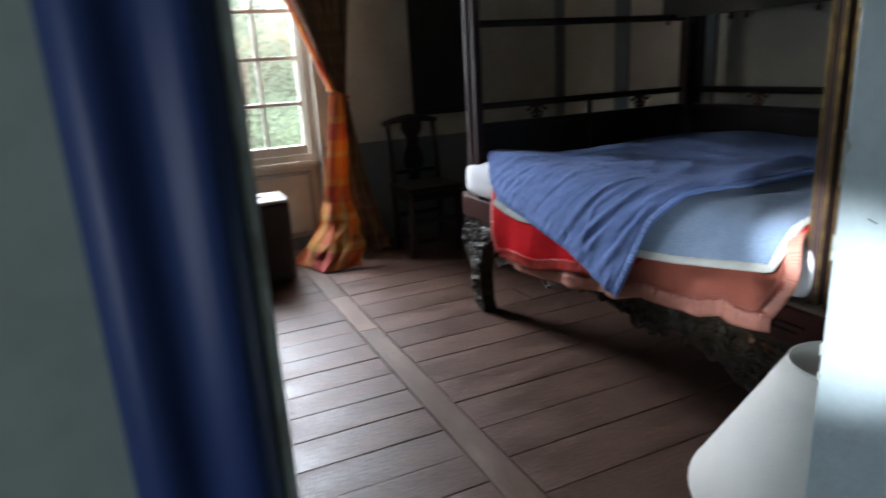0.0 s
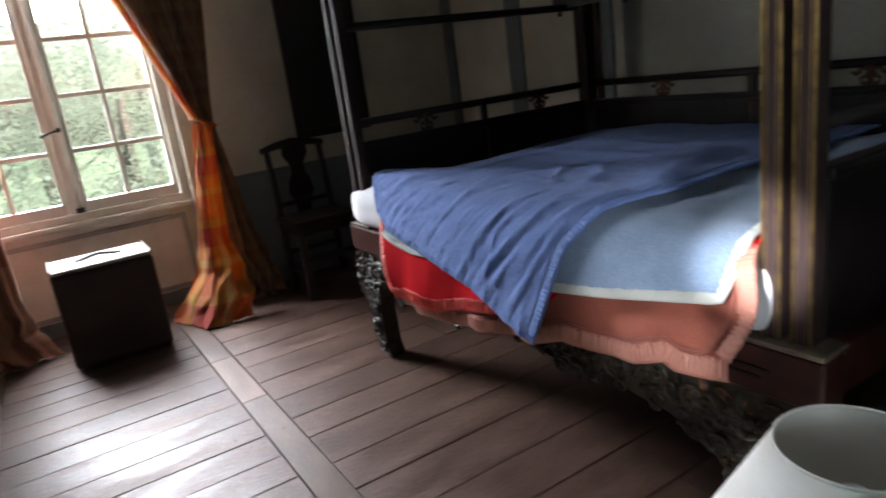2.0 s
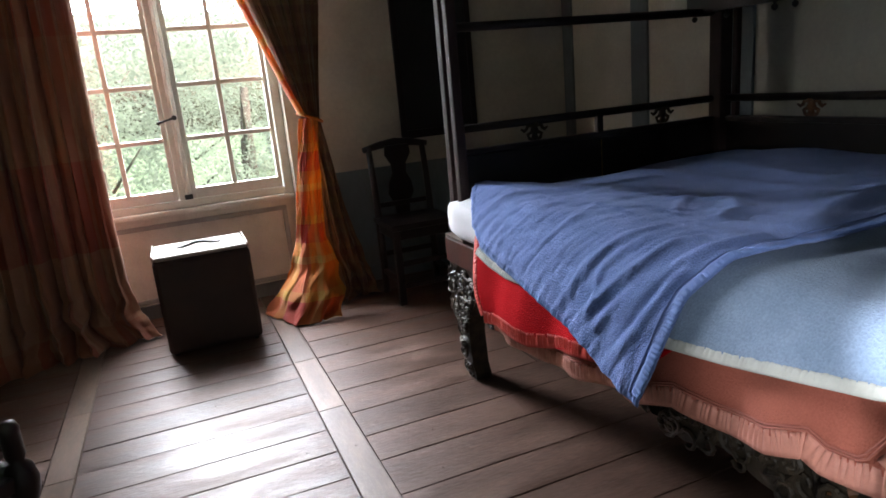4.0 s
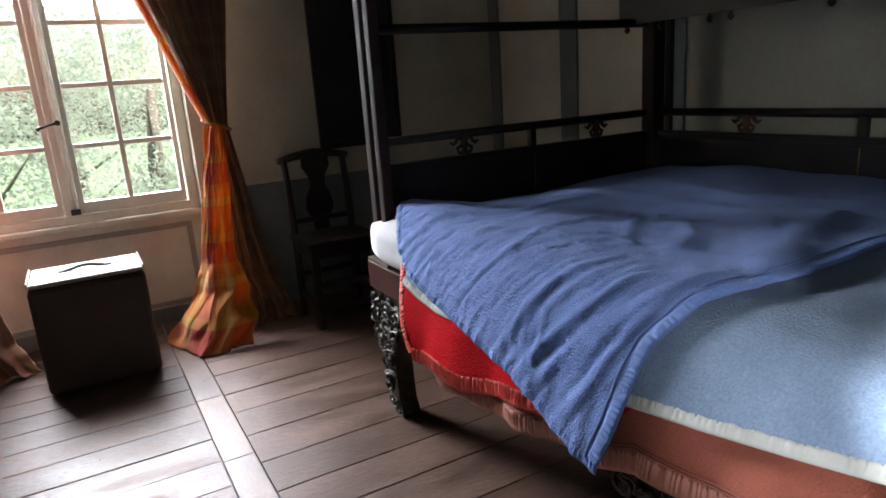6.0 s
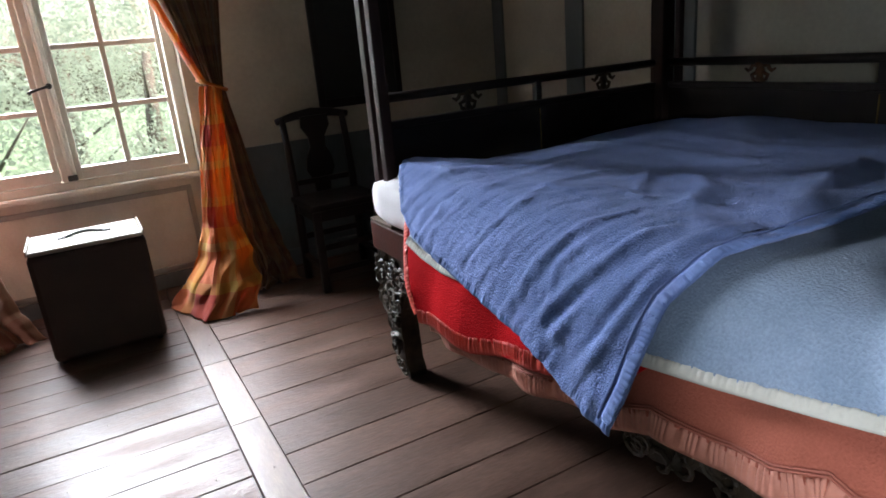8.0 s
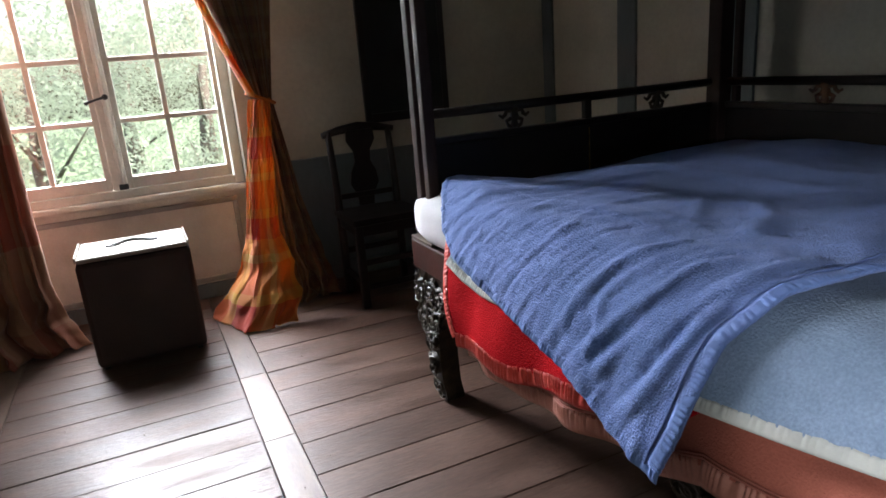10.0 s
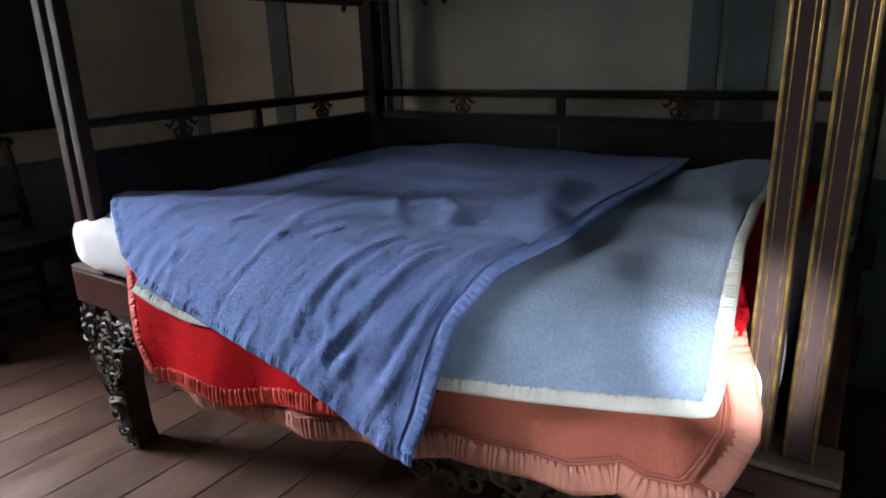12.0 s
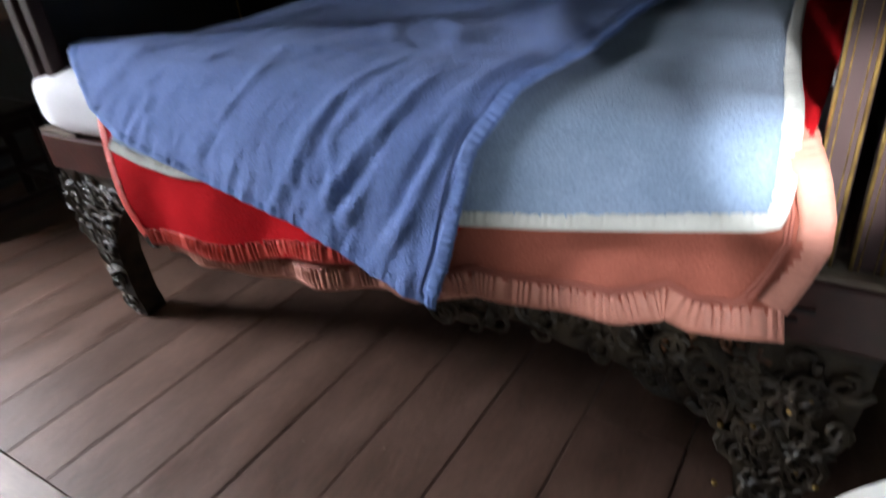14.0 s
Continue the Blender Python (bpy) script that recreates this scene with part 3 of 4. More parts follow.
def post(x, y, w, gilt=True, z0=0.658):
    p = part("post", block((x - w / 2, y - w / 2, z0), (x + w / 2, y + w / 2, TOP), 0.005), POST_WOOD, bed)
    if gilt:
        for dx, dy in ((-1, -1), (-1, 1)):
            bead = tube([(x + dx * (w / 2 - 0.001), y + dy * (w / 2 - 0.004), z0), (x + dx * (w / 2 - 0.001), y + dy * (w / 2 - 0.004), TOP)], 0.0029, 6)
            part("gilt_bead", bead, GILT, p, "thin worn gilt bead", True)
            bead = tube([(x + dx * (w / 2 - 0.001), y + dy * (w / 2 - 0.013), z0), (x + dx * (w / 2 - 0.001), y + dy * (w / 2 - 0.013), TOP)], 0.0015, 6)
            part("gilt_bead", bead, GILT, p, "thin worn gilt bead", True)
    return p


post(1.722, 0.815, 0.045), post(1.722, 0.752, 0.045)
post(1.722, 2.715, 0.042, False), post(1.722, 2.79, 0.045, False)
post(3.20, 2.79, 0.075, False, 0.645), post(3.225, 2.715, 0.03, False, 0.645)
post(3.20, 0.75, 0.075, False, 0.645), post(3.225, 0.825, 0.03, False, 0.645)


def ornament(bm, x, y, z, along):
    """A small pierced carved bracket: a bow of petals under a rail."""
    ax = Vector((1, 0, 0)) if along == "x" else Vector((0, 1, 0))
    c = Vector((x, y, z))
    up = Vector((0, 0, 1))
    for k in (-1, 1):
        tube([c + up * 0.026 + ax * k * 0.012, c + up * 0.030 + ax * k * 0.034, c + up * 0.016 + ax * k * 0.040, c + up * 0.006 + ax * k * 0.052, c + up * 0.016 + ax * k * 0.068], [0.008, 0.009, 0.009, 0.008, 0.005], 6, bm)
        tube([c + ax * k * 0.012, c - up * 0.010 + ax * k * 0.036, c - up * 0.028 + ax * k * 0.028, c - up * 0.034 + ax * k * 0.012], [0.009, 0.008, 0.008, 0.007], 6, bm)
    lathe([(0.006, -0.038), (0.018, -0.028), (0.012, -0.012), (0.020, 0.004), (0.014, 0.022), (0.022, 0.032), (0.018, 0.042)], c, 8, bm)


# the low gallery on the two closed sides and the back
def gallery(name, along, fixed, lo, hi, mids, marks, gold):
    def blk(a, b, z0, z1, w):
        return ((a, fixed - w / 2, z0), (b, fixed + w / 2, z1)) if along == "x" else ((fixed - w / 2, a, z0), (fixed + w / 2, b, z1))
    g = part(name, block(*blk(lo, hi, 0.655, 0.985, 0.028), 0.004), LACQUER, bed, "low dark panel")
    ends = ((lo, fixed, 1.098), (hi, fixed, 1.098)) if along == "x" else ((fixed, lo, 1.098), (fixed, hi, 1.098))
    part("gallery_rail", tube(ends, 0.018, 12), LACQUER, g, "", True)
    part("panel_moulding", block(*blk(lo, hi, 0.985, 1.012, 0.044), 0.006), LACQUER, g)
    for m in mids:
        part("baluster", block(*blk(m - 0.016, m + 0.016, 1.008, 1.09, 0.03), 0.005), LACQUER, g)
        p = ((m, fixed - 0.016, 0.80), (m, fixed - 0.016, 0.975)) if along == "x" else ((fixed - 0.016, m, 0.80), (fixed - 0.016, m, 0.975))
        part("gilt_line", tube(p, 0.0025, 6), GILT, g)
    for m in marks:
        o = bmesh.new()
        ornament(o, m if along == "x" else fixed, fixed if along == "x" else m, 1.050, along)
        part("pierced_ornament", o, RED_GILT if gold else CARVED, g, "small carved bracket, traces of red and gold", True)
    return g


gallery("end_panel", "x", 2.808, 1.752, 3.16, (2.48,), (2.134, 2.852), False)
gallery("end_panel", "x", 0.745, 1.752, 3.16, (2.50,), (2.134, 2.858), False)
gallery("back_panel", "y", 3.215, 0.79, 2.75, (1.816,), (2.292, 1.34), True)
part("upper_rail", tube([(1.74, 2.81, 1.510), (3.17, 2.81, 1.510)], 0.019, 12), LACQUER, bed, "", True)
part("upper_rail", tube([(1.74, 0.745, 1.535), (3.17, 0.745, 1.535)], 0.019, 12), LACQUER, bed, "", True)

# the back valance with cut-out diamonds and turned drops
bm = bmesh.new()
VX = 3.10
prism([(2.90, 1.505), (2.90, 1.70), (0.64, 1.70), (0.64, 1.505)], "x", VX - 0.012, VX + 0.012, bm)
valance = part("back_valance", bm, LACQUER, bed, "dark board with pale diamonds")
for i in range(7):
    y = 2.45 - 0.3 * i
    part("diamond", prism([(y - 0.026, 1.592), (y, 1.617), (y + 0.026, 1.592), (y, 1.567)], "x", VX - 0.0155, VX - 0.0125), DUSTY, valance, "pale diamond inlay")
for y in (2.86, 2.66, 2.40, 2.30, 1.90, 1.72, 1.30, 1.12, 0.72):
    part("turned_drop", lathe([(0.004, -0.035), (0.013, -0.026), (0.014, -0.016), (0.006, -0.006), (0.009, 0.004)], (VX, y, 1.503), 10), LACQUER, valance, "", True)
part("finial", lathe([(0.012, 0.0), (0.016, 0.02), (0.006, 0.03), (0.012, 0.045), (0.003, 0.07)], (VX, 2.885, 1.70), 10), LACQUER, valance, "", True)
# canopy out of view, its low height chosen to keep light off the bed
part("unseen_canopy_frame", joined(((1.69, 0.72, TOP), (1.76, 2.83, TOP + 0.07)), ((3.17, 0.72, TOP), (3.24, 2.83, TOP + 0.07)), ((1.76, 0.72, TOP), (3.17, 0.79, TOP + 0.07)), ((1.76, 2.76, TOP), (3.17, 2.83, TOP + 0.07)), bevel=0.005), LACQUER, bed)
part("unseen_canopy_roof", block((1.70, 0.73, TOP + 0.071), (3.23, 2.82, TOP + 0.085), 0.002), LACQUER, bed)

# ---- mattress and blankets ----
def mattress_mesh():
    bm = block((1.65, 0.80, 0.646), (3.165, 2.80, 0.832), 0)
    bmesh.ops.subdivide_edges(bm, edges=bm.edges[:], cuts=14, use_grid_fill=True)
    c, h = Vector((2.4075, 1.80, 0.739)), Vector((0.7575, 1.0, 0.093))
    r = 0.07
    for v in bm.verts:
        d = v.co - c
        inner = Vector(max(-(h[i] - r), min(h[i] - r, d[i])) for i in range(3))
        out = d - inner
        if out.length > 1e-6:
            v.co = c + inner + out.normalized() * r * (1 + 0.05 * noise.noise(v.co * 6))
    for v in bm.verts:
        if v.co.z > 0.74:
            v.co.z -= 0.032 * max(0.0, min(1.0, v.co.x - 1.95))
    return bm


mattress = tagged(part("mattress", mattress_mesh(), SHEET, None, "", True), "thick mattress in a white fitted sheet on the bed", "mattress")

PROFILE = np.array([(3.20, 0.838), (2.6, 0.850), (1.95, 0.865), (1.80, 0.865), (1.71, 0.85), (1.65, 0.80), (1.60, 0.73), (1.56, 0.65), (1.535, 0.57), (1.525, 0.48), (1.53, 0.36)])
_len = np.concatenate([[0], np.cumsum(np.linalg.norm(np.diff(PROFILE, axis=0), axis=1))]) - 1.4


def profile(s):
    """The place (x, z) on the bed's cover at arc length s: negative on top, positive down the front."""
    k = 0.02
    pts = [(np.interp(s + d, _len, PROFILE[:, 0]), np.interp(s + d, _len, PROFILE[:, 1])) for d in (-k, 0, k)]
    return sum(p[0] for p in pts) / 3, sum(p[1] for p in pts) / 3


def ridge(y, s, line, width, height):
    """A soft fold along a bent line of (y, s) points."""
    best = 9.0
    for (ya, sa), (yb, sb) in zip(line, line[1:]):
        dy, ds = yb - ya, sb - sa
        q = max(0.0, min(1.0, ((y - ya) * dy + (s - sa) * ds) / (dy * dy + ds * ds)))
        best = min(best, math.hypot(y - ya - q * dy, s - sa - q * ds))
    return height * math.exp(-(best / width) ** 2)


def drape(y, s, lift):
    x, z = profile(s)
    xa, za = profile(s - 0.01)
    xb, zb = profile(s + 0.01)
    n = Vector((zb - za, 0, -(xb - xa))).normalized()
    if n.z < 0 and n.x > 0:
        n = -n
    if s < -0.3:
        n = Vector((0, 0, 1))
    hump = 0.0
    if s < 0:
        hump = 0.022 * math.exp(-((y - 2.30) / 0.45) ** 2 - ((s + 1.15) / 0.35) ** 2) + 0.012 * noise.noise(Vector((y * 3, s * 3, 1.0)))
        hump -= 0.055 * max(0.0, (y - 2.30) / 0.36) * min(1, -s * 4) * (1 - 0.6 * min(1, max(0, -s - 0.5) / 0.8))
    return Vector((x, y, z)) + n * lift + Vector((0, 0, hump))


def blanket(name, label, mat, y_lo, y_hi, s_lo, s_hi, lift, folds, nu=90, nv=110, depth=0.007):
    """y_lo(s), y_hi(s): the side edges; s_hi(y): the lower edge; folds(y, s): the relief."""
    def f(u, v):
        y = y_lo(0) + u * (y_hi(0) - y_lo(0))
        e = s_hi(y)
        s = s_lo + (e - s_lo) * (1 - (1 - v) ** 1.6)
        y = y_lo(s) + u * (y_hi(s) - y_lo(s))
        return drape(y, s, lift + folds(y, s))
    ob = part(name, sheet(f, nu, nv), mat, None, "", True)
    thicken(ob, depth, 0.0)
    return tagged(ob, label, "blanket", "blankets on the bed")


def edge_band(parent, mat, curve, inward, width, lift, folds, ruffle, label, n=260, name="binding", depth=0.003):
    """A bound or frilled edge that follows a curve of (y, s) points; inward: unit step (y, s) into the cloth at u."""
    cv = np.array(curve)
    d = np.concatenate([[0], np.cumsum(np.linalg.norm(np.diff(cv, axis=0), axis=1))])
    total = d[-1]

    def f(u, v):
        y, s = np.interp(u * total, d, cv[:, 0]), np.interp(u * total, d, cv[:, 1])
        y2, s2 = np.interp(min(u * total + 0.02, total), d, cv[:, 0]), np.interp(min(u * total + 0.02, total), d, cv[:, 1])
        y1, s1 = np.interp(max(u * total - 0.02, 0), d, cv[:, 0]), np.interp(max(u * total - 0.02, 0), d, cv[:, 1])
        t = Vector((y2 - y1, s2 - s1))
        t = t.normalized() if t.length > 0 else Vector((1, 0))
        nrm = Vector((-t.y, t.x)) * inward
        wob = ruffle * (v ** 0.8) * (math.sin(u * total / 0.0022 + 8.0 * noise.noise(Vector((u * total * 28, 0, 3)))) * (0.6 + 0.8 * abs(noise.noise(Vector((u * total * 22, 5, 1))))) + 0.5 * noise.noise(Vector((u * total * 40, 1, 0))))
        v = v * (1 + 0.10 * noise.noise(Vector((u * total * 45, 7, 2)))) if ruffle > 0.001 else v
        p = (y - nrm.x * width * (v - 0.88), s - nrm.y * width * (v - 0.88))
        return drape(p[0], p[1], lift + folds(y, s) + wob + 0.0012 * math.sin(math.pi * v))
    ob = part(name, sheet(f, n, 5), mat, parent, label, True)
    return thicken(ob, depth, 0.0)


def curve_of(pts):
    ys, ss = [p[0] for p in pts], [p[1] for p in pts]
    if ys[0] > ys[-1]:
        ys, ss = ys[::-1], ss[::-1]
    return lambda y: float(np.interp(y, ys, ss))


def side_of(pts):
    """A side edge: y as a function of s."""
    pts = sorted(pts, key=lambda p: p[1])
    return lambda s: float(np.interp(s, [p[1] for p in pts], [p[0] for p in pts]))


# salmon blanket, undermost
SAL_HEM = [(2.20, 0.521), (1.94, 0.511), (1.70, 0.484), (1.50, 0.443), (1.44, 0.448), (1.31, 0.398), (1.19, 0.398), (1.07, 0.384), (0.99, 0.351), (0.95, 0.366), (0.90, 0.360), (0.838, 0.348)]
SAL_R = [(0.838, 0.348), (0.818, 0.295), (0.804, 0.25), (0.806, 0.21), (0.820, 0.165), (0.842, 0.115), (0.862, 0.05), (0.88, -0.2), (0.92, -1.3)]


def salmon_folds(y, s):
    f = 0.006 * noise.noise(Vector((y * 4, s * 4, 9)))
    if s > 0.1:
        f += (s - 0.1) * (0.024 * math.sin(y * 19 + 1.2) + 0.018 * math.sin(y * 31 + 0.4))
    # the edge bulges out over the post's foot
    f += 0.045 * min(1.0, max(0.0, (0.91 - y) / 0.08)) * math.exp(-((s - 0.10) / 0.12) ** 2)
    return f


salmon = blanket("salmon_blanket", "salmon pink wool blanket with gathered hem, hanging lowest on bed", SALMON_WOOL, side_of(SAL_R), lambda s: 2.20, -1.3, curve_of(SAL_HEM), -0.034, salmon_folds)
edge_band(salmon, SALMON_SATIN, SAL_HEM, -1, 0.050, -0.031, salmon_folds, 0.0040, "gathered salmon satin hem", 1100)
edge_band(salmon, SALMON_SATIN, SAL_R[:7], 1, 0.042, -0.0305, salmon_folds, 0.0010, "gathered salmon satin side hem", 420)
for gap in (0.044, 0.050):
    edge_band(salmon, SALMON_DARK, [(max(y, 0.838 + gap), s - gap + 0.034) for y, s in SAL_HEM], -1, 0.0020, -0.0275, salmon_folds, 0.0, "sewn line", 300, "stitching")
    edge_band(salmon, SALMON_DARK, [(y + gap, min(s, 0.348 - gap + 0.034)) for y, s in SAL_R[:7]], 1, 0.0020, -0.0275, salmon_folds, 0.0, "sewn line", 200, "stitching")

# red blanket
RED_HEM = [(2.226, 0.497), (2.06, 0.475), (1.91, 0.472), (1.757, 0.429), (1.577, 0.399), (1.42, 0.352), (1.30, 0.25), (0.85, 0.16)]
RED_L = [(2.226, 0.505), (2.30, 0.38), (2.39, 0.236), (2.45, 0.10), (2.5, -0.5), (2.5, -1.3)]


def red_folds(y, s):
    f = salmon_folds(y, s) * 0.7 + 0.004
    if s > 0.2:
        f += ridge(y, s, [(1.95, 0.25), (1.96, 0.48)], 0.06, 0.014) + ridge(y, s, [(1.80, 0.28), (1.82, 0.45)], 0.05, -0.006)
    return f


red = blanket("red_blanket", "bright red wool blanket with frilled hem under the blue one", RED_WOOL, lambda s: 0.848, side_of(RED_L), -1.3, curve_of(RED_HEM), -0.022, red_folds)
edge_band(red, RED_SATIN, RED_HEM[:6], -1, 0.044, -0.019, red_folds, 0.0042, "gathered red satin hem", 700)
edge_band(red, RED_SATIN, RED_L[:5], 1, 0.026, -0.019, red_folds, 0.003, "gathered red satin hem", 320)

# light blue blanket
LB_HEM = [(2.31, 0.280), (2.20, 0.302), (2.08, 0.313), (1.95, 0.306), (1.34, 0.292), (1.193, 0.273), (1.0, 0.241), (0.878, 0.219)]
LB_R = [(0.878, 0.219), (0.876, 0.18), (0.884, 0.097), (0.915, -0.14), (0.942, -0.38), (0.970, -0.75), (0.962, -1.25)]


def light_folds(y, s):
    f = 0.010 * noise.noise(Vector((y * 3.2, s * 3.2, 4))) + 0.004
    f += ridge(y, s, [(1.12, -0.95), (1.10, -0.6)], 0.09, 0.016) + ridge(y, s, [(1.06, -0.30), (1.13, -0.12)], 0.07, 0.012) + ridge(y, s, [(1.0, -0.15), (1.05, 0.05)], 0.06, -0.006)
    f += 0.058 * math.exp(-((y - 1.03) / 0.17) ** 2 - ((s + 1.20) / 0.22) ** 2)
    if s > 0.1:
        f += (s - 0.1) * 0.03 * math.sin(y * 14)
    return f


light_blue = blanket("light_blue_blanket", "pale blue fleece blanket with cream satin binding", LIGHT_WOOL, side_of(LB_R), lambda s: 2.31, -1.25, curve_of(LB_HEM), 0.0, light_folds)
edge_band(light_blue, WHITE_SATIN, LB_HEM + LB_R[1:], -1, 0.025, 0.003, light_folds, 0.0020, "cream satin binding", 1600)

# blue blanket, folded askew on top
BL_HEM = [(2.66, 0.020), (2.48, 0.130), (2.38, 0.198), (2.27, 0.250), (2.08, 0.286), (1.865, 0.320), (1.664, 0.354), (1.533, 0.392), (1.41, 0.430), (1.352, 0.437)]
BL_R = [(1.352, 0.437), (1.330, 0.36), (1.326, 0.29), (1.318, 0.19), (1.288, 0.118), (1.250, -0.03), (1.250, -0.20), (1.263, -0.50), (1.272, -0.85), (1.285, -1.38)]
FOLDS = [
    ([(1.70, 0.29), (1.69, 0.21), (1.655, 0.15), (1.62, 0.10), (1.57, 0.02)], 0.0136, 0.0058),
    ([(1.60, 0.305), (1.55, 0.234), (1.50, 0.148), (1.43, 0.041)], 0.0170, 0.0079),
    ([(1.55, 0.33), (1.485, 0.244), (1.43, 0.174), (1.366, 0.108), (1.33, -0.04)], 0.0187, 0.0094),
    ([(1.44, 0.35), (1.406, 0.27), (1.38, 0.20), (1.36, 0.147)], 0.0153, 0.0072),
    ([(1.595, 0.28), (1.625, 0.20), (1.575, 0.12), (1.52, 0.02)], 0.0119, 0.0050),
    ([(1.658, 0.28), (1.672, 0.208), (1.64, 0.13)], 0.0093, 0.0036),
    ([(1.52, 0.30), (1.46, 0.21), (1.40, 0.14)], 0.0119, -0.0036),
    ([(1.47, 0.36), (1.43, 0.27), (1.395, 0.20)], 0.0119, -0.0029),
    ([(1.79, -0.20), (1.69, -0.33), (1.57, -0.22), (1.52, -0.11)], 0.028, 0.0100),
    ([(1.50, -0.30), (1.47, -0.17)], 0.035, -0.006),
    ([(1.50, -0.70), (1.44, -0.52), (1.385, -0.36), (1.335, -0.17)], 0.055, 0.0190),
    ([(1.40, -0.60), (1.36, -0.35)], 0.0398, -0.004),
    ([(2.59, 0.06), (2.31, 0.042), (2.175, -0.15), (2.168, -0.44)], 0.0298, 0.0090),
    ([(2.19, 0.16), (2.15, 0.23)], 0.0153, 0.0043),
    ([(1.825, 0.021), (1.76, -0.074), (1.63, -0.083)], 0.0187, 0.0065),
    ([(1.843, -0.32), (1.68, -0.117)], 0.0213, 0.0072),
    ([(1.87, 0.094), (1.906, -0.063), (1.932, -0.275)], 0.0221, 0.0058),
    ([(2.05, 0.10), (2.08, -0.05), (2.10, -0.25)], 0.0255, 0.0054),
    ([(1.75, -0.6), (2.1, -0.55), (2.45, -0.5)], 0.0510, 0.0090),
    ([(1.55, -0.9), (1.9, -0.8), (2.3, -0.82)], 0.0595, 0.0108),
]


HEM_AT = curve_of(BL_HEM)


def blue_folds(y, s):
    f = 0.007 * noise.noise(Vector((y * 3.5, s * 3.5, 14))) + 0.003 * noise.noise(Vector((y * 14, s * 14, 2))) + 0.0012 * noise.noise(Vector((y * 40, s * 40, 2)))
    for line, w, h in FOLDS:
        f += ridge(y, s, line, w, h)
    if s > 0.15:
        f += (s - 0.15) * 0.015 * noise.noise(Vector((y * 9, 2, 0)))
    # fine slanting creases over the front, and ripples drawn in by the stitched hem
    front = min(1.0, max(0.0, (s + 0.32) / 0.4))
    across, down = y * 0.87 - s * 0.50, y * 0.50 + s * 0.87
    f += front * 0.0044 * noise.noise(Vector((across * 30, down * 5, 6))) + front * 0.0028 * noise.noise(Vector((across * 62, down * 11, 8)))
    gap = HEM_AT(y) - s
    if gap < 0.16:
        f += 0.0038 * (1 - gap / 0.16) * noise.noise(Vector((y * 42, s * 7, 3)))
    return f


blue = blanket("blue_blanket", "blue fleece blanket spread askew over the bed, one corner hanging", BLUE_WOOL, side_of(BL_R), lambda s: 2.66, -1.38, curve_of(BL_HEM), 0.024, blue_folds, 190, 220, 0.009)
edge_band(blue, BLUE_SATIN, BL_HEM, -1, 0.024, 0.025, blue_folds, 0.0034, "blue blanket-stitched edge", 900)
edge_band(blue, BLUE_SEAM, [(y + 0.034, s) for y, s in BL_R], 1, 0.003, 0.0285, blue_folds, 0.0, "sunk seam beside the binding", 300, "seam")
edge_band(blue, BLUE_SATIN, BL_R, 1, 0.030, 0.027, blue_folds, 0.0022, "blue satin binding", 1000)

# ---- the things by the window ----
case = thing("instrument_case", (0.68, 4.01, 0), "dark brown box case, pale lid, black handle, on floor", "case")
part("body", block((0.434, 3.842, 0.012), (0.928, 4.19, 0.528), 0.022), CASE_CLOTH, case)
part("lid", block((0.444, 3.846, 0.5285), (0.918, 4.186, 0.552), 0.010), CASE_TOP, case, "pale worn lid")
for x0, x1 in ((0.434, 0.4435), (0.9185, 0.928)):
    part("end_rim", block((x0, 3.862, 0.5285), (x1, 4.184, 0.558), 0.004), CASE_TOP, case)
hb = bmesh.new()
tube([(0.585, 4.02, 0.556), (0.62, 4.02, 0.560), (0.65, 4.02, 0.567), (0.68, 4.02, 0.570), (0.71, 4.02, 0.567), (0.74, 4.02, 0.560), (0.775, 4.02, 0.556)], [0.005, 0.007, 0.008, 0.008, 0.008, 0.007, 0.005], 8, hb)
box(hb, (0.565, 4.006, 0.5525), (0.605, 4.034, 0.559), 0.002), box(hb, (0.755, 4.006, 0.5525), (0.795, 4.034, 0.559), 0.002)
part("handle", hb, BLACK, case, "black leather carrying handle", True)
for x in (0.47, 0.89):
    for y in (3.87, 4.16):
        part("foot", lathe([(0.014, 0.0), (0.014, 0.012)], (x, y, 0.0), 12), BLACK, case)


def crease(p):
    """Sharp folds: a ridged noise, highest along thin lines."""
    return 0.5 - 2.2 * abs(noise.noise(p))


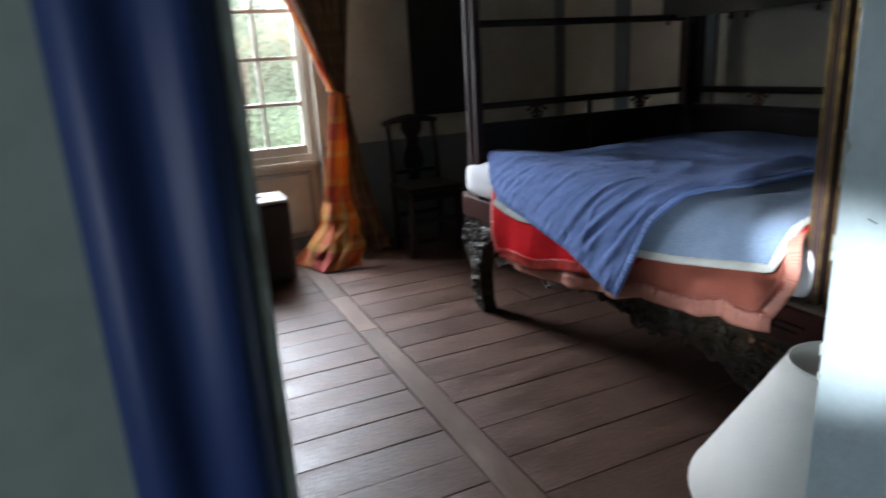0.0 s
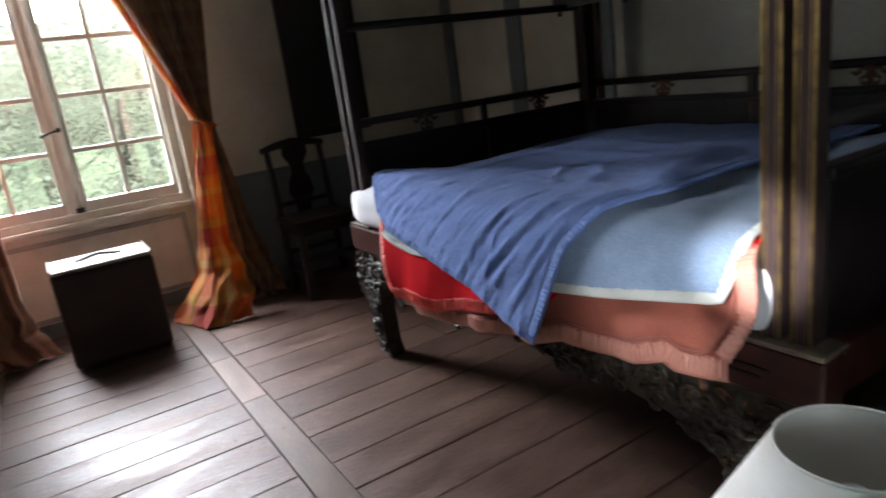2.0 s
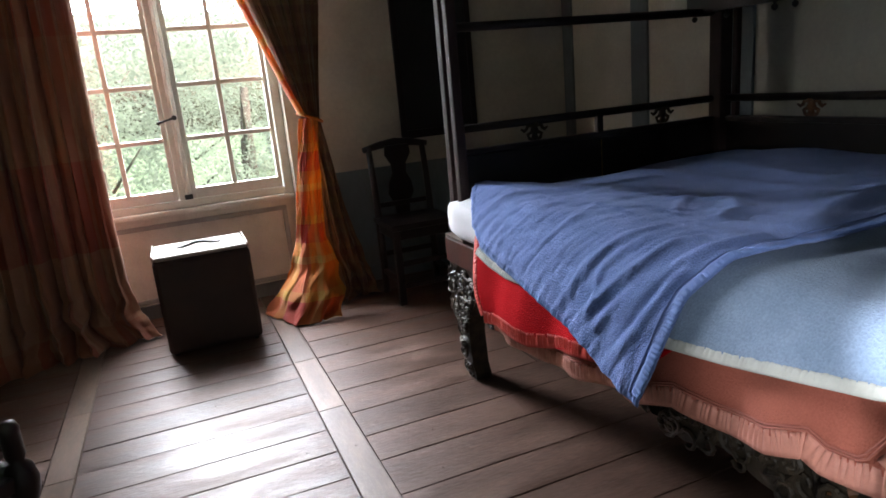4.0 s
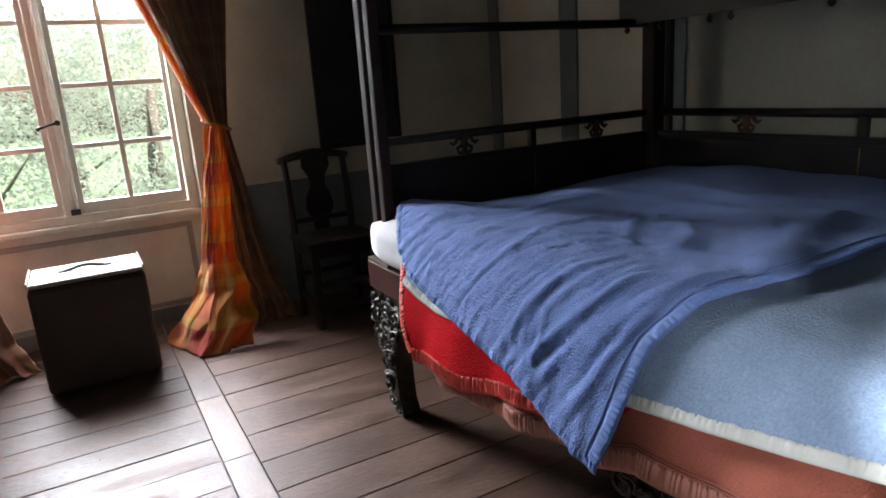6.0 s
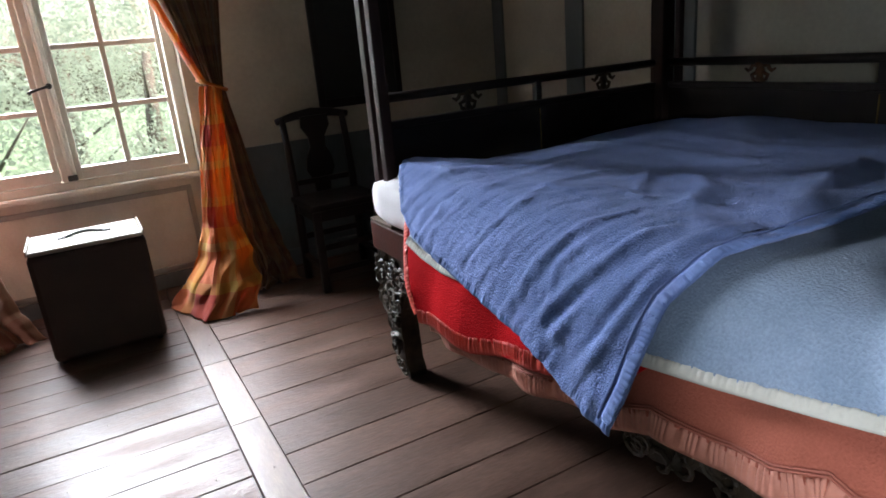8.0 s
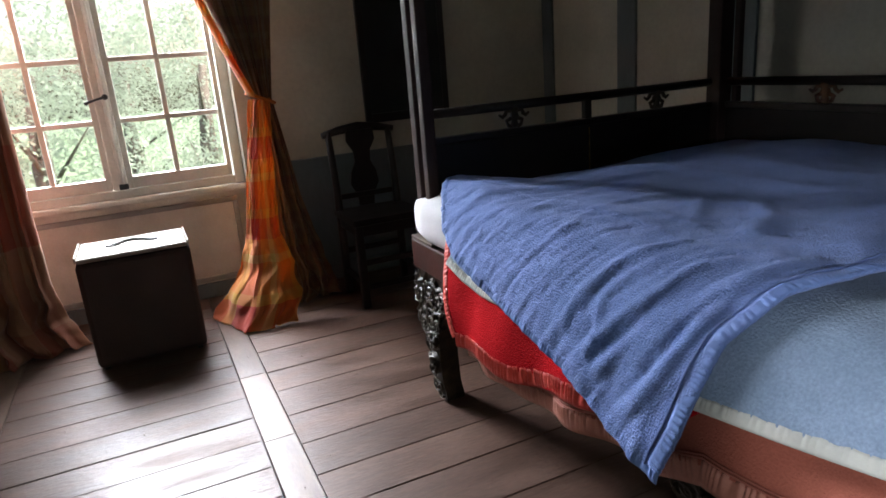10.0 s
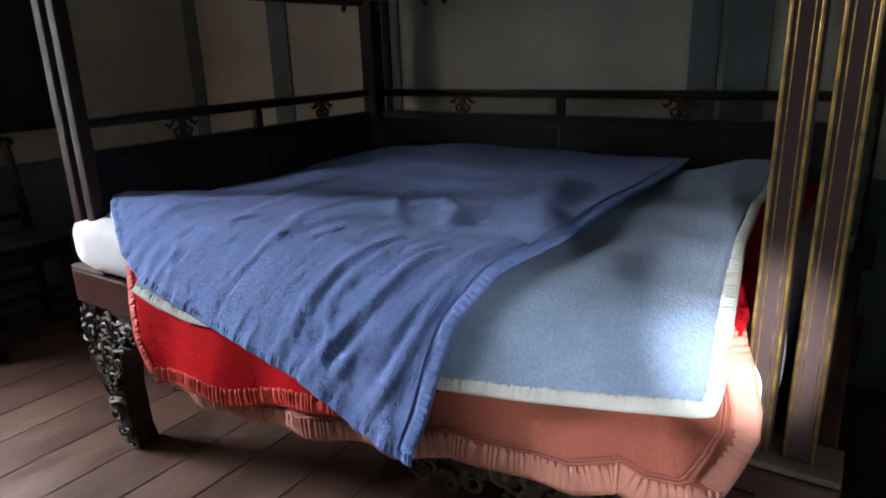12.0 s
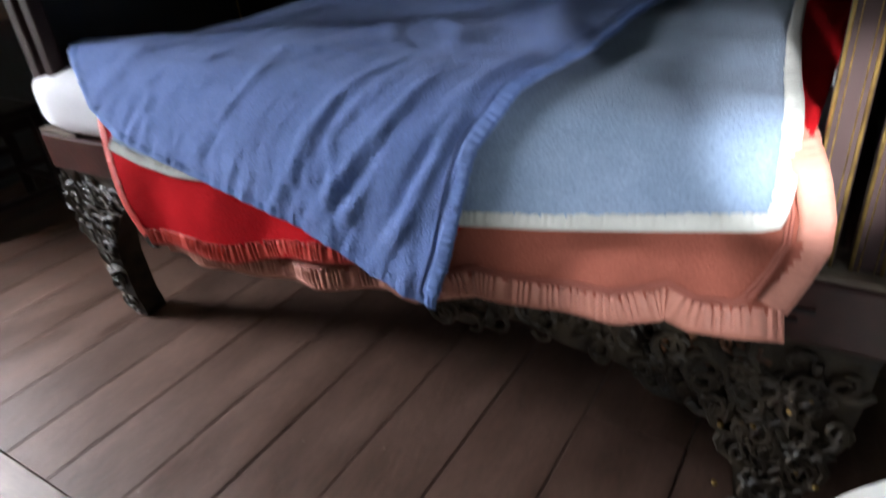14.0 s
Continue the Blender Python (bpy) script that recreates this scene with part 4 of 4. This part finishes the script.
def curtain(name, label, mat, left, right, depth, pleats, amp, lead, seed, nu=260, nv=190):
    """left(z), right(z): the side edges; depth(u, z): its middle; amp(z): the pleats' depth; lead: how far the leading edge spreads on the floor."""
    def f(u, v):
        z = 2.45 * (1 - v ** 0.9)
        low = max(0.0, 1 - z / 0.38)
        q = u * pleats * math.tau + 1.6 * noise.noise(Vector((u * 4, z * 0.6, seed)))
        w = right(z) - left(z)
        pleat = 0.45 * math.sin(q) + 0.55 * math.asin(math.sin(q)) * 2 / math.pi
        a = amp(z) * (0.7 + 0.5 * noise.noise(Vector((u * 3, z * 0.7, seed + 8))))
        x = left(z) + w * u + 0.30 * w / pleats * math.sin(q * 2 + 0.6) / math.tau
        y = depth(u, z) + a * pleat + 0.4 * a * math.asin(math.sin(2.6 * q + 1.5 * z)) / 1.6
        mid = max(0.0, 1 - z / 0.9)
        y -= 0.035 * mid * crease(Vector((u * 6 + 0.9 * z, z * 3.2 - 2 * u, seed + 12)))
        y -= 0.014 * (0.25 + mid) * crease(Vector((u * 14 + 0.5 * z, z * 5, seed + 5)))
        fall = low ** 0.7
        x += fall * (0.050 * crease(Vector((u * 5, z * 6, seed + 2))) + 0.010 * crease(Vector((u * 13, z * 15, seed + 3))))
        y += lead * low ** 2 + fall * (0.070 * crease(Vector((u * 4.5 + 3, z * 6, seed + 6))) + 0.012 * crease(Vector((u * 12, z * 13, seed + 7))))
        z += 0.010 * low * max(0.0, 0.4 + crease(Vector((u * 6, z * 8 + 2, seed + 9))))
        return Vector((x, y, max(z, 0.005 + 0.018 * abs(noise.noise(Vector((u * 12, v * 40, seed)))))))
    ob = part(name, sheet(f, nu, nv, lambda u, v: (u * 1.3, v * 2.45)), mat, None, "", True)
    return tagged(thicken(ob, 0.0025, 0.0), label, "curtain", "curtains at the window")


def lerp(z, *pts):
    pts = sorted(pts)
    return float(np.interp(z, [p[0] for p in pts], [p[1] for p in pts]))


def ridge_line(u, left, at, front, right):
    """The depth of a cloth that comes forward to a ridge and runs back again."""
    return left + (front - left) * u / at if u < at else front + (right - front) * (u - at) / (1 - at)


# the falling half hangs back, shade put into its colour; the leading fold turns out towards the room
gold = curtain("curtain", "orange and gold checked curtain tied back, hem puddled on floor", CURTAIN_SHADED,
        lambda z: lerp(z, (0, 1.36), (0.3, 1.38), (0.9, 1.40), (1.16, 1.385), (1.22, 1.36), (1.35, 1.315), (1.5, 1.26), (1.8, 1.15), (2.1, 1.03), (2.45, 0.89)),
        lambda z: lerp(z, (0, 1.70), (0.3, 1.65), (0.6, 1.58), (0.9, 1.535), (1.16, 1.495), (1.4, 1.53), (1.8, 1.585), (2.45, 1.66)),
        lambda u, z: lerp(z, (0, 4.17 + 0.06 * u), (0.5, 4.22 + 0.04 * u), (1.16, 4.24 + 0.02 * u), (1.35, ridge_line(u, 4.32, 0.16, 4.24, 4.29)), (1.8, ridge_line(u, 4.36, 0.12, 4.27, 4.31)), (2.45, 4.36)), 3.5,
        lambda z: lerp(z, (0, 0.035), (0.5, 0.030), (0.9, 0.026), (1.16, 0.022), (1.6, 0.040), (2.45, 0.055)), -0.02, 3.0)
FOLD_LEVELS = ((0.0, ((0.975, 4.27), (1.095, 3.91), (1.25, 3.88), (1.375, 3.90))), (0.10, ((1.05, 4.20), (1.16, 3.95), (1.31, 3.91), (1.45, 3.96))), (0.28, ((1.175, 4.16), (1.25, 4.06), (1.36, 4.02), (1.45, 4.06))), (0.45, ((1.235, 4.18), (1.28, 4.12), (1.36, 4.08), (1.405, 4.12))),
               (0.75, ((1.285, 4.20), (1.32, 4.15), (1.39, 4.13), (1.43, 4.17))), (1.16, ((1.365, 4.23), (1.395, 4.18), (1.44, 4.18), (1.475, 4.22))))


def leading_fold(u, v):
    """The bright front fold below the tieback: narrow at the top, flaring into a crumpled foot."""
    z = 1.16 * (1 - v)
    row = [[lerp(z, *((h, pts[k][a]) for h, pts in FOLD_LEVELS)) for a in (0, 1)] for k in range(4)]
    x, y = [float(np.interp(u, (0, 0.35, 0.68, 1), [p[a] for p in row])) for a in (0, 1)]
    low = max(0.0, 1 - z / 0.5)
    y -= (0.012 + 0.030 * low) * crease(Vector((u * 3.2 + 0.8 * z, z * 3.5 - 1.5 * u, 21))) + 0.010 * crease(Vector((u * 7, z * 6, 23)))
    x += 0.028 * low * crease(Vector((u * 3, z * 7, 25))) + 0.006 * crease(Vector((u * 9, z * 5, 27)))
    return Vector((x, y, z + 0.005 + 0.020 * low ** 4 * abs(noise.noise(Vector((u * 6, 3, 1))))))




def leading_edge(u, v):
    """The turned edge of the cloth above the tieback, light put in by the brighter cloth."""
    z = 1.18 + 1.27 * (1 - v)
    x = lerp(z, (1.16, 1.385), (1.22, 1.36), (1.35, 1.315), (1.5, 1.26), (1.8, 1.15), (2.1, 1.03), (2.45, 0.89))
    return Vector((x - 0.012 + 0.040 * u, lerp(z, (1.16, 4.19), (1.35, 4.26), (2.45, 4.32)) - 0.035 * math.sin(math.pi * u) + 0.006 * noise.noise(Vector((u, z * 5, 4))), z))


thicken(part("leading_edge", sheet(leading_edge, 12, 60, lambda u, v: (u * 0.1 + 0.36, v * 1.3)), CURTAIN_GOLD, gold, "front edge in the lit gold colouring", True), 0.0025, 0.0)
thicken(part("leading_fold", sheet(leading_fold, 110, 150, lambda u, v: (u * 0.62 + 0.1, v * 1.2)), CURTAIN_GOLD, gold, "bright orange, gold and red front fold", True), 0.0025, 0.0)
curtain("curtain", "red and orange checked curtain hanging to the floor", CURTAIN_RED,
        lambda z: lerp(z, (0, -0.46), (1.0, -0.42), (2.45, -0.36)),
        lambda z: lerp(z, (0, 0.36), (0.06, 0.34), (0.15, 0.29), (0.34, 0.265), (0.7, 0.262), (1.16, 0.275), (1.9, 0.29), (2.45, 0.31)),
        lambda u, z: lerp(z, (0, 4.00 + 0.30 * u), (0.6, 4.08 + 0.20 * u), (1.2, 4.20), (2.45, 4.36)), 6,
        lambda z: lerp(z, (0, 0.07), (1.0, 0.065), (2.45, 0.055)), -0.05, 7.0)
tie = thing("curtain_tieback", (1.45, 4.25, 1.15), "gold cord tieback holding the orange curtain", "tieback")
ring = [(1.432 + 0.070 * math.cos(a), 4.235 + 0.062 * math.sin(a), 1.165 - 0.03 * math.cos(a)) for a in [math.tau * i / 24 for i in range(25)]]
part("cord", tube(ring, 0.009, 8), CURTAIN_GOLD, tie, "", True)
part("bell", lathe([(0.004, 0.03), (0.010, 0.022), (0.012, 0.008), (0.018, 0.0)], (1.372, 4.20, 1.03), 12), IRON, tie, "small dark bell", True)
pole = tagged(part("curtain_pole", tube([(-0.5, 4.36, 2.48), (1.85, 4.36, 2.48)], 0.017, 12), LACQUER, None, "", True), "dark wooden curtain pole above the window", "curtain pole")
for x in (-0.45, 1.8):
    part("pole_bracket", block((x - 0.012, 4.36, 2.47), (x + 0.012, 4.5, 2.495), 0.003), LACQUER, pole)

# a tall dark painting on the wall by the bed
picture = thing("hanging_picture", (2.38, 4.49, 1.6), "tall dark framed painted panel on the wall", "picture")
part("frame", joined(((2.09, 4.468, 0.945), (2.13, 4.499, 2.42)), ((2.62, 4.468, 0.945), (2.66, 4.499, 2.42)), ((2.13, 4.468, 0.945), (2.62, 4.499, 1.0)), ((2.13, 4.468, 2.375), (2.62, 4.499, 2.42)), bevel=0.005), LACQUER, picture)
part("painted_panel", block((2.13, 4.480, 1.0), (2.62, 4.496, 2.375), 0.001), PICTURE, picture, "dark faded painting")

# carved side chair in the corner
chair = thing("side_chair", (1.955, 4.03, 0), "dark carved wooden side chair with a fiddle-shaped splat against the wall", "chair")
SX0, SX1, SY0, SY1, SZ = 1.745, 2.165, 3.84, 4.22, 0.50
st = block((SX0, SY0, SZ - 0.035), (SX1, SY1, SZ), 0.010)
part("seat", st, LACQUER, chair)
part("seat_apron", joined(((SX0 + 0.03, SY0 + 0.02, SZ - 0.095), (SX1 - 0.03, SY0 + 0.04, SZ - 0.034)), ((SX0 + 0.02, SY0 + 0.04, SZ - 0.095), (SX0 + 0.04, SY1 - 0.03, SZ - 0.034)), ((SX1 - 0.04, SY0 + 0.04, SZ - 0.095), (SX1 - 0.02, SY1 - 0.03, SZ - 0.034)), bevel=0.004), LACQUER, chair)
for x in (SX0 + 0.03, SX1 - 0.03):
    part("leg", block((x - 0.022, SY0 + 0.01, 0), (x + 0.022, SY0 + 0.054, SZ - 0.034), 0.006), LACQUER, chair)
    bk = bmesh.new()
    pts = [(x, SY1 - 0.03, 0.0), (x, SY1 - 0.03, 0.45), (x, SY1 - 0.02, 0.62), (x, SY1 + 0.0, 0.78), (x, SY1 + 0.03, 0.94)]
    tube(pts, [0.024, 0.024, 0.021, 0.020, 0.019], 10, bk)
    part("back_post", bk, LACQUER, chair, "", True)
    part("stretcher", block((x - 0.012, SY0 + 0.05, 0.13), (x + 0.012, SY1 - 0.04, 0.16), 0.004), LACQUER, chair)
for y, z in ((SY0 + 0.03, 0.10), (SY0 + 0.03, 0.24), (SY1 - 0.03, 0.24)):
    part("stretcher", block((SX0 + 0.04, y - 0.012, z), (SX1 - 0.04, y + 0.012, z + 0.032), 0.004), LACQUER, chair)
tr = bmesh.new()
tube([(SX0 - 0.005, SY1 + 0.03, 0.925), (SX0 + 0.10, SY1 + 0.038, 0.945), (1.955, SY1 + 0.042, 0.955), (SX1 - 0.10, SY1 + 0.038, 0.945), (SX1 + 0.005, SY1 + 0.03, 0.925)], [0.018, 0.024, 0.028, 0.024, 0.018], 10, tr)
part("top_rail", tr, LACQUER, chair, "", True)
half = [(0.045, 0.50), (0.05, 0.56), (0.085, 0.63), (0.075, 0.70), (0.045, 0.76), (0.05, 0.82), (0.085, 0.88), (0.08, 0.94)]
sp = prism([(1.955 - a, z) for a, z in half] + [(1.955 + a, z) for a, z in reversed(half)], "y", SY1 + 0.0, SY1 + 0.016)
part("splat", sp, LACQUER, chair, "fiddle-shaped back splat")
part("back_crossrail", block((SX0 + 0.05, SY1 - 0.02, 0.555), (SX1 - 0.05, SY1 + 0.002, 0.585), 0.004), LACQUER, chair)

# low stool with a spindle gallery
stool_turn = Matrix.Translation((0.135, 2.055, 0)) @ Matrix.Rotation(radians(-45), 4, "Z")
stool = new("gallery_stool")
stool.matrix_world = stool_turn
tagged(stool, "low dark turned stool with a spindle gallery and faded green seat", "stool")


def stool_part(name, bm, mat, label="", smooth=False, parent=None):
    ob = part(name, bm, mat, None, label, smooth)
    ob.parent = parent or stool
    return ob


TURNED = [(0.016, 0.0), (0.020, 0.03), (0.014, 0.06), (0.026, 0.12), (0.018, 0.17), (0.030, 0.25), (0.034, 0.285), (0.028, 0.32), (0.015, 0.335), (0.020, 0.35), (0.036, 0.385), (0.040, 0.42), (0.032, 0.46), (0.018, 0.475), (0.024, 0.49), (0.024, 0.555), (0.026, 0.565), (0.018, 0.582), (0.006, 0.588)]
SHORT = [p for p in TURNED if p[1] < 0.44] + [(0.03, 0.445)]
for x, y, prof in ((0, 0, TURNED), (-0.50, 0, TURNED), (0, -0.42, SHORT), (-0.50, -0.42, SHORT)):
    stool_part("turned_leg", lathe(prof, (x, y, 0), 18), LACQUER, "", True)
stool_part("seat_frame", joined(((-0.48, -0.02, 0.405), (-0.02, 0.02, 0.45)), ((-0.48, -0.44, 0.405), (-0.02, -0.40, 0.45)), ((-0.02, -0.40, 0.405), (0.02, -0.02, 0.45)), ((-0.52, -0.40, 0.405), (-0.48, -0.02, 0.45)), bevel=0.008), LACQUER)
stool_part("seat_cushion", block((-0.49, -0.41, 0.44), (-0.012, -0.012, 0.475), 0.015), SEAT_CLOTH, "faded green upholstered seat")
gal = stool_part("gallery_rail", joined(((-0.48, -0.010, 0.545), (-0.02, 0.010, 0.565)), ((-0.48, -0.010, 0.500), (-0.02, 0.010, 0.516)), bevel=0.003), RED_LACQUER)
for i in range(15):
    ob = stool_part("spindle", lathe([(0.004, 0.515), (0.008, 0.524), (0.004, 0.531), (0.008, 0.538), (0.004, 0.546)], (-0.045 - 0.0295 * i, 0, 0), 8), LACQUER, "", True, gal)

# lamp on the floor behind the door jamb
LX, LY = 1.372, 0.49
lamp = thing("table_lamp", (LX, LY, 0), "unlit lamp with a wide cream conical shade beside the bed", "lamp")
SH = [(0.285, 0.385), (0.106, 0.703)]


def cone(u, v):
    r = SH[0][0] + (SH[1][0] - SH[0][0]) * v
    return Vector((LX + r * math.cos(math.tau * u), LY + r * math.sin(math.tau * u), SH[0][1] + (SH[1][1] - SH[0][1]) * v))


shade = part("shade", sheet(cone, 64, 6), SHADE, lamp, "cream card lampshade", True)
thicken(shade, 0.003, 0.0)
for r, z in SH:
    part("shade_ring", tube([(LX + r * math.cos(math.tau * i / 48), LY + r * math.sin(math.tau * i / 48), z) for i in range(49)], 0.003, 6), SHADE, shade, "", True)
part("base", lathe([(0.10, 0.0), (0.10, 0.015), (0.05, 0.03), (0.035, 0.06), (0.075, 0.14), (0.09, 0.22), (0.07, 0.30), (0.03, 0.36), (0.022, 0.40), (0.022, 0.47)], (LX, LY, 0), 28), BLACK, lamp, "dark rounded base", True)
part("bulb_holder", lathe([(0.018, 0.47), (0.020, 0.52), (0.014, 0.53)], (LX, LY, 0), 14), BRASS, lamp, "", True)
part("bulb", lathe([(0.013, 0.53), (0.016, 0.55), (0.028, 0.58), (0.030, 0.60), (0.022, 0.625), (0.006, 0.635)], (LX, LY, 0), 16), SHEET, lamp, "unlit white bulb", True)

# ---- outside the window ----
structure("ground", block((-60, 5.3, -3.3), (60, 120, -3.2), 0), LAWN, "grass below the window", "ground")


def tree(x, y, h, spread, seed):
    rnd = random.Random(seed)
    t = thing("tree", (x, y, -3.2), "leafy green tree outside the window", "tree", "trees outside")
    bm = bmesh.new()
    tube([(x, y, -3.2), (x + 0.1, y, -1.5), (x, y + 0.1, 0.3), (x + 0.1, y, h * 0.5)], [0.22, 0.17, 0.13, 0.06], 10, bm)
    for i in range(7):
        a, z = rnd.uniform(0, math.tau), rnd.uniform(-1.0, h * 0.4)
        tube([(x, y, z), (x + 0.5 * spread * math.cos(a), y + 0.5 * spread * math.sin(a), z + 0.5), (x + 0.9 * spread * math.cos(a), y + 0.9 * spread * math.sin(a), z + 0.9)], [0.035, 0.022, 0.008], 6, bm)
    part("trunk", bm, BARK, t, "", True)
    verts, faces = [], []
    clumps = [(Vector((rnd.gauss(0, 0.5) * spread, rnd.gauss(0, 0.5) * spread, rnd.uniform(-2.2, h))), rnd.uniform(0.35, 0.75)) for _ in range(75)]
    for _ in range(18000):
        c, r = rnd.choice(clumps)
        p = Vector((x, y, 0)) + c + Vector((rnd.gauss(0, 1), rnd.gauss(0, 1), rnd.gauss(0, 0.8))) * r * 0.5
        face = (Vector((0.2, -0.75, 0.65)) + 0.45 * Vector((rnd.gauss(0, 1), rnd.gauss(0, 1), rnd.gauss(0, 1)))).normalized()
        d = face.cross(Vector((rnd.gauss(0, 1), rnd.gauss(0, 1), rnd.gauss(0, 1)))).normalized()
        e = face.cross(d)
        s = rnd.uniform(0.018, 0.042)
        k = len(verts)
        verts += [p - d * s, p + e * s * 0.5, p + d * s, p - e * s * 0.5]
        faces.append((k, k + 1, k + 2, k + 3))
    me = bpy.data.meshes.new("crown")
    me.from_pydata(verts, [], faces)
    me.materials.append(LEAF)
    ob = new("crown", me)
    ob.parent, ob.matrix_parent_inverse = t, Matrix.Translation(t.location).inverted()


for i, (x, y, h, sp) in enumerate(((-3.2, 12.5, 3.4, 1.7), (-0.4, 10.5, 3.0, 1.5), (1.8, 11.5, 3.0, 1.6), (4.3, 13.0, 3.6, 1.9), (-1.8, 15.5, 4.4, 2.1), (3.0, 17.0, 4.6, 2.2), (0.7, 14.5, 3.7, 1.9))):
    tree(x, y, h, sp, 40 + i)

# ---- crumbs and flecks on the floor ----
rnd = random.Random(77)
bm = bmesh.new()
for _ in range(64):
    x, y, r = rnd.uniform(0.2, 1.65), rnd.uniform(1.2, 3.6), rnd.uniform(0.0015, 0.005)
    ring = [bm.verts.new((x + r * rnd.uniform(0.5, 1.3) * math.cos(math.tau * k / 5), y + r * rnd.uniform(0.5, 1.3) * math.sin(math.tau * k / 5), 0.0035)) for k in range(5)]
    top = bm.verts.new((x, y, 0.0035 + r * 0.5))
    for k in range(5):
        bm.faces.new((ring[k], ring[(k + 1) % 5], top))
    bm.faces.new(ring)
tagged(part("floor_crumbs", bm, DUSTY), "pale crumbs and flecks scattered on the floor boards", "crumbs", kind="stuff")

# ---- floor boards ----
boards = tagged(new("plank_floor"), "worn dark oak plank floor with pale joist strips", "floor", kind="structure")


def board_mesh(name, w, d, seed):
    """One floor board about its centre, top at 0, with eased and slightly uneven edges."""
    rnd = random.Random(seed)
    bm = bmesh.new()
    e = 0.0025
    n = 6
    rows = []
    for i in range(n + 1):
        x = -w / 2 + w * i / n
        j0, j1 = rnd.uniform(-0.0015, 0.0015), rnd.uniform(-0.0015, 0.0015)
        rows.append([bm.verts.new(p) for p in ((x, -d / 2 + j0, -0.03), (x, -d / 2 + j0, -e), (x, -d / 2 + e + j0, 0), (x, d / 2 - e + j1, 0), (x, d / 2 + j1, -e), (x, d / 2 + j1, -0.03))])
    for a, b in zip(rows, rows[1:]):
        for k in range(5):
            bm.faces.new((a[k], a[k + 1], b[k + 1], b[k]))
    bm.faces.new(rows[0]), bm.faces.new(rows[-1])
    me = bpy.data.meshes.new(name)
    bmesh.ops.recalc_face_normals(bm, faces=bm.faces)
    bm.to_mesh(me)
    bm.free()
    return me


def lay(x0, x1, y0, y1, mat, seed, dz=0.0):
    me = board_mesh("plank", x1 - x0 - 0.003, y1 - y0 - 0.0018, seed)
    me.materials.append(mat)
    ob = new("plank", me)
    ob.location = ((x0 + x1) / 2, (y0 + y1) / 2, dz)
    ob.parent = boards


rnd = random.Random(5)
BAYS = [((-2.2, -0.02), 3.195), ((0.09, 1.005), 3.190), ((1.125, 3.42), 2.715)]
for (xa, xb), start in BAYS:
    y = start
    wide = (0.19, 0.25) if xa > 1 else (0.165, 0.195)
    edges = [y]
    while y < 4.68:
        y += rnd.uniform(*wide)
        edges.append(y)
    y = start
    while y > -2.0:
        y -= rnd.uniform(*wide)
        edges.insert(0, y)
    for a, b in zip(edges, edges[1:]):
        cut = xb
        if xb - xa > 1.5 and rnd.random() < 0.3:
            cut = rnd.uniform(xa + 0.6, xb - 0.5)
        lay(xa, cut, a, b, PLANK, int(a * 1000) + 7, rnd.uniform(-0.0015, 0.0015))
        if cut < xb:
            lay(cut, xb, a, b, PLANK, int(a * 1000) + 9, rnd.uniform(-0.0015, 0.0015))
for xa, xb in ((-0.02, 0.09), (1.005, 1.125)):
    ys = [-2.0, -0.6, 0.9, 2.80, 3.38, 4.66]
    for a, b in zip(ys, ys[1:]):
        me = board_mesh("joist_strip", b - a - 0.003, xb - xa - 0.003, int(a * 100) + 3)
        me.materials.append(JOIST)
        ob = new("joist_strip", me)
        ob.matrix_world = pose((xa + xb) / 2, (a + b) / 2, 0.001, 0, 0, 90)
        ob.parent = boards
